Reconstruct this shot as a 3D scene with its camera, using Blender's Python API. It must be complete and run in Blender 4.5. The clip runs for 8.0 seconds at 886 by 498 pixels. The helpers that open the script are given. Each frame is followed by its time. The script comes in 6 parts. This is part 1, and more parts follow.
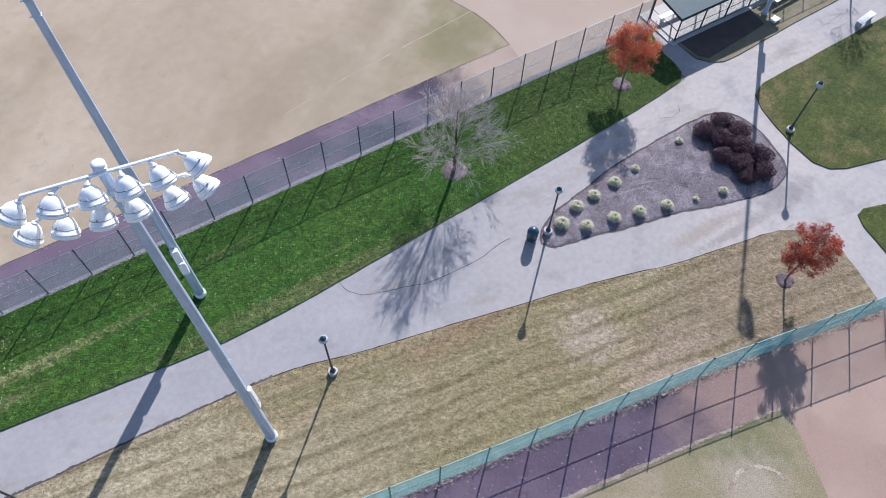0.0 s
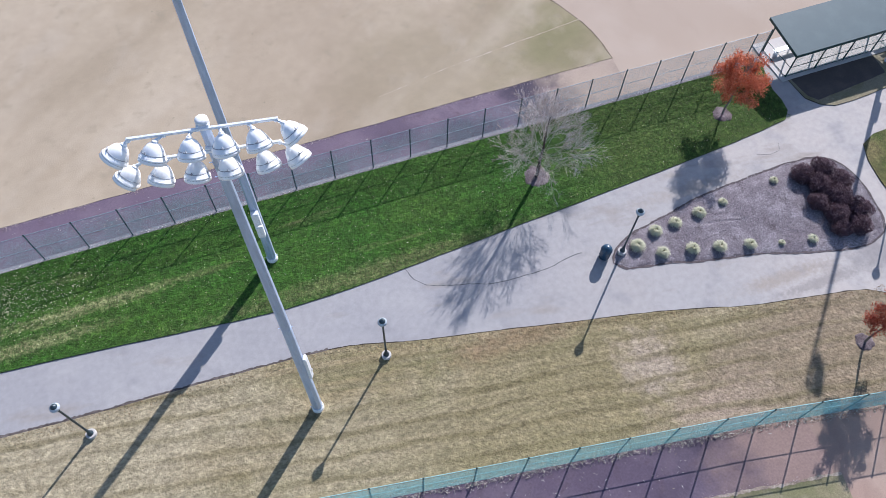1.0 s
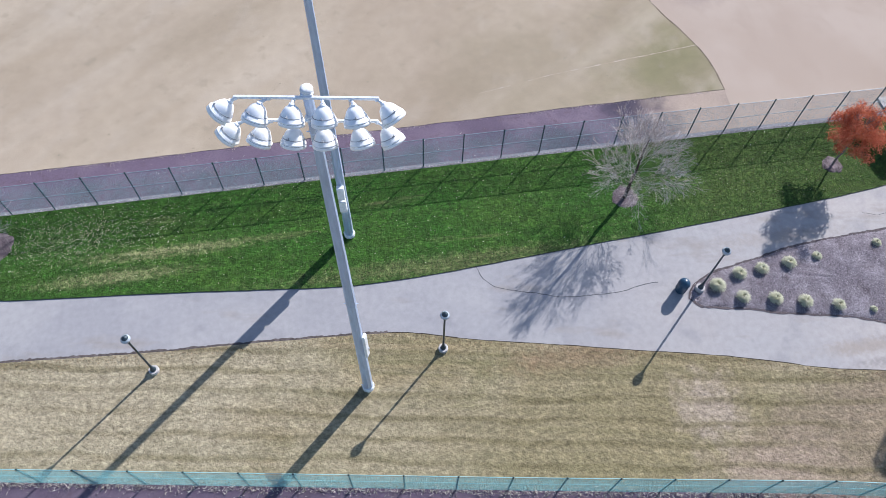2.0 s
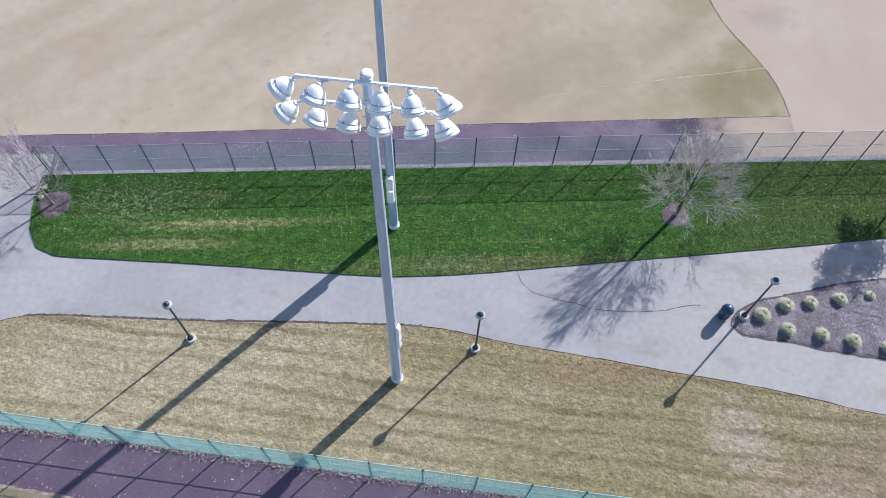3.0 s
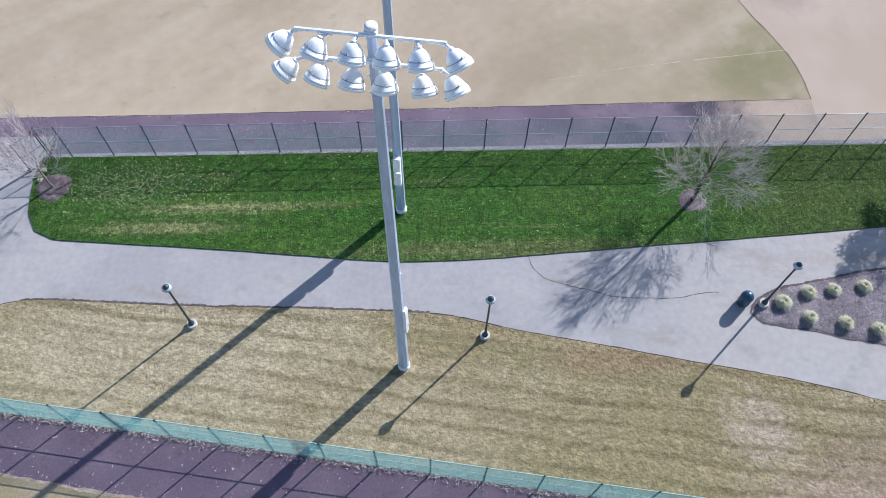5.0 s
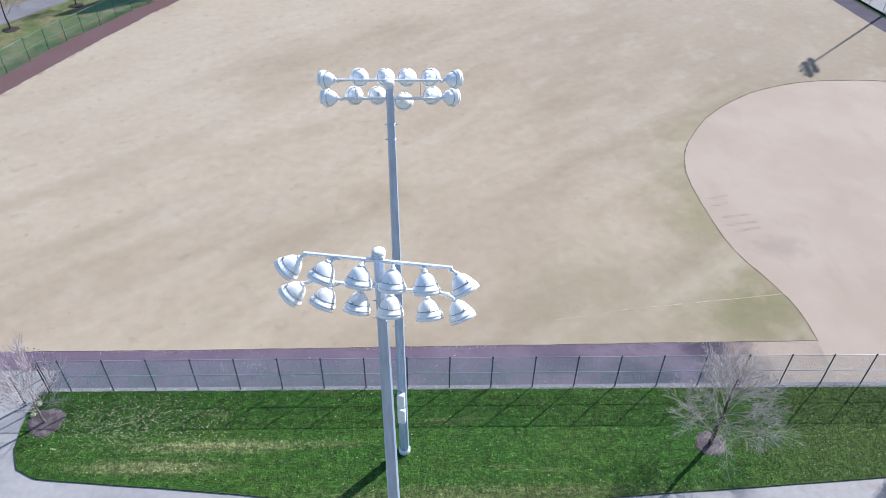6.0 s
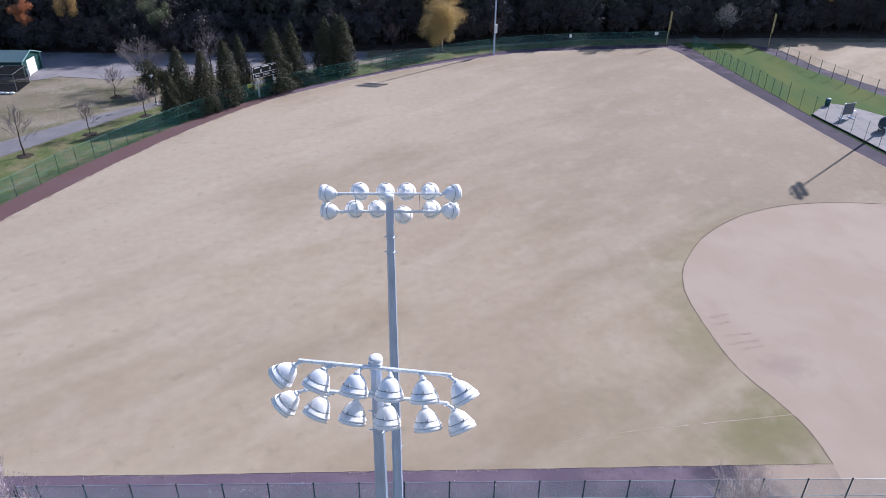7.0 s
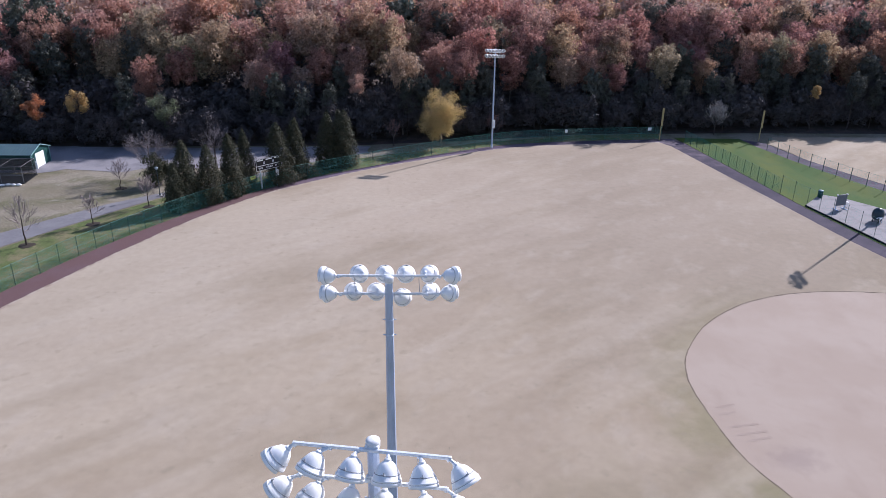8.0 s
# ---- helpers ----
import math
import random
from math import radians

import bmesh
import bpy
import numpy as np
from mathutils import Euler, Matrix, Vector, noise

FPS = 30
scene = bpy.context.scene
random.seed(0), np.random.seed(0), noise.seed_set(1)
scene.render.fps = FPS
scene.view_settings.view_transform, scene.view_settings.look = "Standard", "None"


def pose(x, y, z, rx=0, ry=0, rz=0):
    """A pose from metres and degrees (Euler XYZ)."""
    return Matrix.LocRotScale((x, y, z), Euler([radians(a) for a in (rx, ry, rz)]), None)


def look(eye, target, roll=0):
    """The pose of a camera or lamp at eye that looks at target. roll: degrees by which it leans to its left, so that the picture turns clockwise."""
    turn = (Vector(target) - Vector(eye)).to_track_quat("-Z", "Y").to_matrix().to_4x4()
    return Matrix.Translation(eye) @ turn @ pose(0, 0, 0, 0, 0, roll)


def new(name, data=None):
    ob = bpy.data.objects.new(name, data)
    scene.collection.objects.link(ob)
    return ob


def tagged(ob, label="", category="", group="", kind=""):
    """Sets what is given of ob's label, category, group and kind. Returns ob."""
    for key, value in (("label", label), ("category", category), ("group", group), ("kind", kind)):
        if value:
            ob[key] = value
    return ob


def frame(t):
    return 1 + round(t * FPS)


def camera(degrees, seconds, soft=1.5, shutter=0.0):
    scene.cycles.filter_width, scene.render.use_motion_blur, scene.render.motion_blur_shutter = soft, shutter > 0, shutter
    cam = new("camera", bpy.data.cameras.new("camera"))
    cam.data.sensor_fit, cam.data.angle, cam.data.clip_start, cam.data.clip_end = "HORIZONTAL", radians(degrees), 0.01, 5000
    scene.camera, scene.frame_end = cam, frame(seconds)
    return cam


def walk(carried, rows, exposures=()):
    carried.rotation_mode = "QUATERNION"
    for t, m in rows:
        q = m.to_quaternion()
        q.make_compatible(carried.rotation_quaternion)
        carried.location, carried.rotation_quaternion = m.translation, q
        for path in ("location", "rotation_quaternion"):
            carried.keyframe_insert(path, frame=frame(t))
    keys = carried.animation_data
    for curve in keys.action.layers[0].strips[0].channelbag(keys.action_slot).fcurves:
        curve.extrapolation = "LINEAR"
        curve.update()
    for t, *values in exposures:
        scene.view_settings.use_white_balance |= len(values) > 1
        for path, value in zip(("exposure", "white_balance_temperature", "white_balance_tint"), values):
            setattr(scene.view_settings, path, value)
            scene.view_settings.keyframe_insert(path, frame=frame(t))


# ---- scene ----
cam = camera(63.9, 8.0, soft=0.75)
PATH = [
    (0, (1.364, -12.458, 34.169), (1.925, -11.588, 32.458), 2.2),
    (0.5, (1.278, -12.423, 34.187), (1.766, -11.516, 32.473), 2.2),
    (1, (1.197, -12.402, 34.178), (1.587, -11.454, 32.46), 2.3),
    (1.5, (1.161, -12.361, 34.156), (1.438, -11.38, 32.435), 2.3),
    (2, (1.155, -12.379, 34.118), (1.345, -11.382, 32.395), 2.2),
    (2.2, (1.139, -12.419, 34.092), (1.293, -11.414, 32.37), 2.5),
    (3.3, (1.133, -12.498, 33.989), (1.198, -11.487, 32.265), 2.0),
    (3.5, (1.125, -12.49, 33.983), (1.189, -11.482, 32.257), 1.9),
    (4, (1.12, -12.515, 33.636), (1.179, -11.509, 31.908), 1.7),
    (4.2, (1.143, -12.545, 33.454), (1.199, -11.54, 31.726), 1.6),
    (5.3, (1.118, -12.519, 32.29), (1.167, -11.505, 30.567), 1.3),
    (5.5, (1.109, -12.526, 32.136), (1.158, -11.387, 30.493), 1.1),
    (5.7, (1.13, -12.512, 32.002), (1.169, -11.191, 30.501), 0.7),
    (5.8, (1.132, -12.517, 31.962), (1.168, -11.11, 30.541), 0.7),
    (6, (1.174, -12.622, 31.875), (1.213, -11.09, 30.591), 0.8),
    (6.5, (1.201, -12.737, 31.632), (1.242, -11.072, 30.525), 0.7),
    (7, (1.194, -12.717, 31.406), (1.235, -10.984, 30.408), 0.7),
    (7.5, (1.196, -12.669, 31.149), (1.239, -10.837, 30.347), 0.8),
    (8, (1.182, -12.736, 31.026), (1.225, -10.889, 30.261), 0.7),
]
walk(cam, [(t, look(eye, target, roll)) for t, eye, target, roll in PATH],
     exposures=[(0.0, 0.57, 5940, 16), (4.2, 0.58, 5890, 12), (5.4, 0.59, 5870, 12), (6.0, 0.69, 5850, 11), (7.0, 0.41, 5850, 19), (8.0, 0.38, 5840, 21)])

# ---- light ----
SUN_AZ, SUN_EL = 47.2, 31.3
world = bpy.data.worlds.new("sky")
scene.world = world
world.use_nodes = True
wn = world.node_tree
sky = wn.nodes.new("ShaderNodeTexSky")
sky.sky_type = "NISHITA"
sky.sun_disc = False
sky.sun_elevation, sky.sun_rotation = radians(SUN_EL), radians(SUN_AZ)
sky.air_density, sky.dust_density, sky.ozone_density = 1.0, 0.6, 1.2
wn.nodes["Background"].inputs["Strength"].default_value = 0.104
wn.links.new(sky.outputs["Color"], wn.nodes["Background"].inputs["Color"])
sun = new("sun", bpy.data.lights.new("sun", "SUN"))
sun.data.energy, sun.data.angle, sun.data.color = 5.0, radians(0.53), (1.0, 0.95, 0.88)
az, el = radians(SUN_AZ), radians(SUN_EL)
TO_SUN = Vector((math.sin(az) * math.cos(el), math.cos(az) * math.cos(el), math.sin(el)))
sun.matrix_world = look(TO_SUN * 80, (0, 0, 0))


# ---- materials ----
def col(c):
    return tuple(c) + (1.0,) if len(c) == 3 else tuple(c)


class Mat:
    """A node material built up from layers of noise over object coordinates."""

    def __init__(self, name, base, rough=0.9, metal=0.0, spec=0.3):
        self.m = bpy.data.materials.new(name)
        self.m.use_nodes = True
        self.n, self.l = self.m.node_tree.nodes, self.m.node_tree.links
        self.b = self.n["Principled BSDF"]
        self.b.inputs["Roughness"].default_value = rough
        self.b.inputs["Metallic"].default_value = metal
        self.b.inputs["Specular IOR Level"].default_value = spec
        self.tc = self.n.new("ShaderNodeTexCoord")
        rgb = self.n.new("ShaderNodeRGB")
        rgb.outputs[0].default_value = col(base)
        self.c = rgb.outputs[0]

    def vec(self, stretch=(1, 1, 1), turn=0.0):
        out = self.tc.outputs["Object"]
        if turn:
            mp = self.n.new("ShaderNodeMapping")
            mp.inputs["Rotation"].default_value = (0, 0, radians(turn))
            self.l.new(out, mp.inputs["Vector"])
            out = mp.outputs[0]
        mp = self.n.new("ShaderNodeMapping")
        mp.inputs["Scale"].default_value = stretch
        self.l.new(out, mp.inputs["Vector"])
        return mp.outputs[0]

    def noise(self, scale, detail=4.0, stretch=(1, 1, 1), turn=0.0, rough=0.55):
        nz = self.n.new("ShaderNodeTexNoise")
        nz.inputs["Scale"].default_value = scale
        nz.inputs["Detail"].default_value = detail
        nz.inputs["Roughness"].default_value = rough
        self.l.new(self.vec(stretch, turn), nz.inputs["Vector"])
        return nz.outputs[0]

    def ramp(self, fac, lo, hi):
        mr = self.n.new("ShaderNodeMapRange")
        mr.inputs["From Min"].default_value, mr.inputs["From Max"].default_value = lo, hi
        self.l.new(fac, mr.inputs["Value"])
        return mr.outputs[0]

    def mix(self, fac, colour, amount=1.0, mode="MIX"):
        mx = self.n.new("ShaderNodeMix")
        mx.data_type, mx.blend_type = "RGBA", mode
        if amount != 1.0:
            mul = self.n.new("ShaderNodeMath")
            mul.operation = "MULTIPLY"
            mul.inputs[1].default_value = amount
            self.l.new(fac, mul.inputs[0])
            fac = mul.outputs[0]
        self.l.new(fac, mx.inputs["Factor"])
        self.l.new(self.c, mx.inputs[6])
        if isinstance(colour, tuple):
            mx.inputs[7].default_value = col(colour)
        else:
            self.l.new(colour, mx.inputs[7])
        self.c = mx.outputs[2]
        return self

    def patch(self, colour, scale, lo=0.45, hi=0.6, amount=1.0, detail=4.0, stretch=(1, 1, 1), turn=0.0):
        return self.mix(self.ramp(self.noise(scale, detail, stretch, turn), lo, hi), colour, amount)

    def grain(self, scale, lo=0.75, hi=1.2, detail=3.0, stretch=(1, 1, 1), turn=0.0):
        """Multiplies the colour by a fine grain between lo and hi."""
        mr = self.n.new("ShaderNodeMapRange")
        mr.inputs["From Min"].default_value, mr.inputs["From Max"].default_value = 0.3, 0.7
        mr.inputs["To Min"].default_value, mr.inputs["To Max"].default_value = lo, hi
        self.l.new(self.noise(scale, detail, stretch, turn), mr.inputs["Value"])
        hs = self.n.new("ShaderNodeVectorMath")
        hs.operation = "SCALE"
        self.l.new(self.c, hs.inputs[0])
        self.l.new(mr.outputs[0], hs.inputs["Scale"])
        self.c = hs.outputs[0]
        return self

    def each(self, colours, island=False):
        """Colour by the object's (or the island's) own random number."""
        if island:
            r = self.n.new("ShaderNodeNewGeometry").outputs["Random Per Island"]
        else:
            r = self.n.new("ShaderNodeObjectInfo").outputs["Random"]
        cr = self.n.new("ShaderNodeValToRGB")
        while len(cr.color_ramp.elements) < len(colours):
            cr.color_ramp.elements.new(0.5)
        for k, c in enumerate(colours):
            cr.color_ramp.elements[k].position = k / max(1, len(colours) - 1)
            cr.color_ramp.elements[k].color = col(c)
        self.l.new(r, cr.inputs[0])
        self.c = cr.outputs[0]
        return self

    def vary(self, lo=0.7, hi=1.25):
        """Brightness by island."""
        mr = self.n.new("ShaderNodeMapRange")
        mr.inputs["To Min"].default_value, mr.inputs["To Max"].default_value = lo, hi
        self.l.new(self.n.new("ShaderNodeNewGeometry").outputs["Random Per Island"], mr.inputs["Value"])
        hs = self.n.new("ShaderNodeVectorMath")
        hs.operation = "SCALE"
        self.l.new(self.c, hs.inputs[0])
        self.l.new(mr.outputs[0], hs.inputs["Scale"])
        self.c = hs.outputs[0]
        return self

    def bump(self, scale, strength=0.4, dist=0.02, detail=3.0, stretch=(1, 1, 1)):
        bp = self.n.new("ShaderNodeBump")
        bp.inputs["Strength"].default_value, bp.inputs["Distance"].default_value = strength, dist
        self.l.new(self.noise(scale, detail, stretch), bp.inputs["Height"])
        self.l.new(bp.outputs[0], self.b.inputs["Normal"])
        return self

    def near(self, place, r0, r1, colour, amount=1.0, stretch=(1, 1, 1)):
        """A worn, greener or glare-pale area of its own about a place, uneven at its rim."""
        ds = self.n.new("ShaderNodeVectorMath")
        ds.operation = "DISTANCE"
        self.l.new(self.vec(stretch), ds.inputs[0])
        ds.inputs[1].default_value = [p * s for p, s in zip(place, stretch)]
        nz = self.n.new("ShaderNodeMath")
        nz.operation = "MULTIPLY_ADD"
        nz.inputs[1].default_value, nz.inputs[2].default_value = -1.6 * (r1 - r0), 0.8 * (r1 - r0)
        self.l.new(self.noise(2.2 / (r1 - r0), 5.0), nz.inputs[0])
        ad = self.n.new("ShaderNodeMath")
        self.l.new(ds.outputs["Value"], ad.inputs[0])
        self.l.new(nz.outputs[0], ad.inputs[1])
        mr = self.n.new("ShaderNodeMapRange")
        mr.interpolation_type = "SMOOTHSTEP"
        mr.inputs["From Min"].default_value, mr.inputs["From Max"].default_value = r0, r1
        mr.inputs["To Min"].default_value, mr.inputs["To Max"].default_value = 1.0, 0.0
        self.l.new(ad.outputs[0], mr.inputs["Value"])
        return self.mix(mr.outputs[0], colour, amount)

    def rows(self, spacing, turn, colour, amount, patchy=0.25):
        """Mowing rows: uneven dark lines at a spacing, fading in and out."""
        sp = self.n.new("ShaderNodeSeparateXYZ")
        self.l.new(self.vec((1, 1, 1), turn), sp.inputs[0])
        wob = self.n.new("ShaderNodeMath")
        wob.operation = "MULTIPLY_ADD"
        wob.inputs[1].default_value = 1.1 * spacing
        self.l.new(self.noise(0.35, 3.0, (0.5, 1, 1), turn), wob.inputs[0])
        self.l.new(sp.outputs["Y"], wob.inputs[2])
        ang = self.n.new("ShaderNodeMath")
        ang.operation = "MULTIPLY"
        ang.inputs[1].default_value = 2 * math.pi / spacing
        self.l.new(wob.outputs[0], ang.inputs[0])
        sn = self.n.new("ShaderNodeMath")
        sn.operation = "SINE"
        self.l.new(ang.outputs[0], sn.inputs[0])
        line = self.ramp(sn.outputs[0], 0.35, 1.0)
        fade = self.n.new("ShaderNodeMath")
        fade.operation = "MULTIPLY"
        self.l.new(line, fade.inputs[0])
        self.l.new(self.ramp(self.noise(patchy, 4.0, (0.3, 1, 1), turn), 0.36, 0.56), fade.inputs[1])
        return self.mix(fade.outputs[0], colour, amount)

    def leafy(self, amount=0.35):
        """Lets some light through thin leaves."""
        tr = self.n.new("ShaderNodeBsdfTranslucent")
        self.l.new(self.c, tr.inputs["Color"])
        ms = self.n.new("ShaderNodeMixShader")
        ms.inputs[0].default_value = amount
        self.l.new(self.b.outputs[0], ms.inputs[1])
        self.l.new(tr.outputs[0], ms.inputs[2])
        self.l.new(ms.outputs[0], self.n["Material Output"].inputs["Surface"])
        return self

    def done(self):
        self.l.new(self.c, self.b.inputs["Base Color"])
        return self.m


def plain(name, base, rough=0.6, metal=0.0, wear=12.0, spec=0.4):
    """Paint or metal with slight wear."""
    return Mat(name, base, rough, metal, spec).grain(wear, 0.82, 1.12).grain(wear * 9, 0.93, 1.06).done()


M = {}
M["light_concrete"] = Mat("light_concrete", (0.50, 0.475, 0.455), 0.9).grain(20, 0.88, 1.08).done()
M["asphalt"] = (Mat("old_asphalt", (0.298, 0.29, 0.298), 0.92)
                # first area: warmer asphalt towards the fork, with glare painted into its paleness
                .near((34.0, 3.0, 0), 4.0, 25.0, (0.43, 0.392, 0.365), 0.9).near((20.0, 0.2, 0), 0.5, 5.0, (0.335, 0.315, 0.305), 0.6, (0.35, 1, 1))
                .near((26.0, -1.6, 0), 0.1, 0.6, (0.30, 0.26, 0.225), 0.8, (0.12, 1, 1)).near((24.0, 5.4, 0), 0.1, 0.8, (0.30, 0.262, 0.23), 0.8, (0.14, 1, 1))
                .near((-19.0, 6.5, 0), 0.3, 2.6, (0.36, 0.35, 0.345), 0.6, (0.6, 1, 1))
                .patch((0.35, 0.338, 0.335), 0.18, 0.42, 0.62, 0.7).patch((0.25, 0.245, 0.255), 0.5, 0.54, 0.72, 0.7).patch((0.27, 0.24, 0.215), 0.6, 0.58, 0.7, 0.7, stretch=(0.3, 1, 1), turn=6)
                .near((32.2, -2.1, 0), 0.2, 1.5, (0.19, 0.178, 0.185), 0.65, (0.5, 1, 1)).near((28.0, -2.55, 0), 0.1, 0.5, (0.22, 0.20, 0.19), 0.6, (0.12, 1, 1))
                .grain(3.0, 0.93, 1.07).grain(60, 0.88, 1.1).bump(90, 0.3, 0.006).done())
M["asphalt_dull"] = (Mat("dull_asphalt", (0.175, 0.17, 0.184), 0.92).patch((0.21, 0.205, 0.215), 0.3, 0.45, 0.62).grain(3.0, 0.92, 1.08).grain(50, 0.9, 1.1).done())
M["concrete"] = (Mat("concrete", (0.36, 0.345, 0.335), 0.9).patch((0.29, 0.28, 0.275), 0.7, 0.5, 0.7)
                 .grain(30, 0.9, 1.08).bump(60, 0.25, 0.004).done())
M["green"] = (Mat("green_turf", (0.036, 0.110, 0.012), 0.95)
              .patch((0.058, 0.12, 0.016), 0.35, 0.42, 0.65, 0.9, stretch=(0.45, 1, 1))
              .patch((0.028, 0.076, 0.011), 1.5, 0.48, 0.64, 0.7, stretch=(0.6, 1, 1)).patch((0.095, 0.155, 0.04), 2.6, 0.56, 0.68, 0.6)
              .patch((0.21, 0.19, 0.09), 0.55, 0.61, 0.72, 0.6, stretch=(0.25, 1.3, 1))
              .near((-10.0, 9.35, 0), 0.05, 0.55, (0.30, 0.29, 0.14), 0.8, (0.08, 1, 1)).near((-13.0, 8.15, 0), 0.1, 0.7, (0.26, 0.25, 0.12), 0.75, (0.12, 1, 1))
              .near((28.0, 10.5, 0), 4.0, 12.0, (0.072, 0.09, 0.024), 0.6, (0.8, 1, 1)).near((5.0, 6.4, 0), 0.1, 0.9, (0.17, 0.155, 0.075), 0.6, (0.06, 1, 1))
              .rows(0.85, 1.0, (0.030, 0.074, 0.010), 0.5, 0.35).grain(2.0, 0.70, 1.26).grain(5, 0.58, 1.42).grain(11, 0.54, 1.46).grain(28, 0.64, 1.36).bump(12, 0.9, 0.06).done())
M["tan"] = (Mat("dormant_lawn", (0.258, 0.208, 0.115), 0.95)
            .patch((0.31, 0.262, 0.165), 0.14, 0.42, 0.6, 0.8)
            .patch((0.17, 0.152, 0.075), 0.9, 0.46, 0.56, 0.75, stretch=(0.04, 1.1, 1), turn=9.6).patch((0.36, 0.30, 0.20), 1.7, 0.54, 0.64, 0.5, stretch=(0.03, 1.0, 1), turn=9.6)
            .patch((0.20, 0.18, 0.085), 0.25, 0.5, 0.66, 0.6)
            .patch((0.36, 0.30, 0.205), 0.22, 0.6, 0.72, 0.4)
            .near((-12.0, 0.6, 0), 2.0, 9.5, (0.36, 0.31, 0.212), 0.75, (0.6, 1.3, 1)).near((2.0, -3.2, 0), 1.0, 4.0, (0.32, 0.27, 0.175), 0.6, (0.4, 1, 1)).near((10.8, 0.0, 0), 0.2, 1.2, (0.22, 0.135, 0.08), 0.7, (0.22, 1, 1))
            .near((13.0, -4.2, 0), 3.0, 9.0, (0.222, 0.185, 0.098), 0.75, (0.7, 1.5, 1)).near((27.0, -7.4, 0), 7.0, 10.5, (0.228, 0.172, 0.125), 0.7, (0.9, 1.9, 1)).near((16.6, -3.6, 0), 0.3, 2.0, (0.37, 0.30, 0.235), 0.8, (0.8, 0.7, 1)).near((18.6, -6.9, 0), 0.3, 2.2, (0.32, 0.245, 0.185), 0.75, (0.45, 1, 1)).rows(1.12, 9.6, (0.14, 0.115, 0.056), 0.64).rows(0.56, 9.6, (0.33, 0.275, 0.175), 0.2, 0.4)
            .grain(2.2, 0.88, 1.1).grain(5, 0.76, 1.22, stretch=(0.6, 1, 1), turn=9.6).grain(9, 0.72, 1.26, stretch=(0.7, 1, 1), turn=9.6).grain(22, 0.9, 1.1).bump(7, 0.8, 0.06).done())
M["lime"] = (Mat("lime_turf", (0.036, 0.088, 0.007), 0.95).patch((0.072, 0.104, 0.009), 0.16, 0.42, 0.62, stretch=(1, 0.4, 1), turn=12)
             .patch((0.04, 0.085, 0.018), 0.4, 0.5, 0.7, 0.6).grain(6, 0.75, 1.25).done())
M["bare"] = (Mat("bare_dirt_grass", (0.21, 0.185, 0.125), 0.95).patch((0.15, 0.14, 0.075), 0.6, 0.46, 0.62).patch((0.27, 0.235, 0.18), 0.9, 0.55, 0.7, 0.6).grain(14, 0.75, 1.25).bump(24, 0.6, 0.03).done())
M["olive"] = (Mat("olive_turf", (0.066, 0.082, 0.018), 0.95).patch((0.04, 0.06, 0.012), 0.4, 0.42, 0.62)
              .patch((0.17, 0.135, 0.062), 0.35, 0.5, 0.68, 0.7).grain(2.0, 0.8, 1.2).grain(5, 0.75, 1.25).grain(14, 0.6, 1.4).grain(30, 0.6, 1.4).bump(24, 0.8, 0.05).done())
# brown soil, its colour darkened to deepen the dugout roof's shadow
M["shaded_soil"] = Mat("soil_with_roof_shade", (0.078, 0.064, 0.06), 0.95).patch((0.10, 0.082, 0.072), 0.9, 0.45, 0.65).grain(20, 0.8, 1.2).done()
M["pad"] = Mat("grey_concrete", (0.27, 0.258, 0.262), 0.9).patch((0.19, 0.183, 0.186), 0.6, 0.5, 0.7).grain(25, 0.9, 1.08).done()
M["verge"] = (Mat("verge_grass", (0.10, 0.13, 0.042), 0.95).patch((0.19, 0.165, 0.09), 0.4, 0.44, 0.62, 0.9).patch((0.05, 0.07, 0.022), 0.9, 0.55, 0.68, 0.7)
              .grain(5, 0.75, 1.2).grain(20, 0.7, 1.3).bump(20, 0.7, 0.05).done())
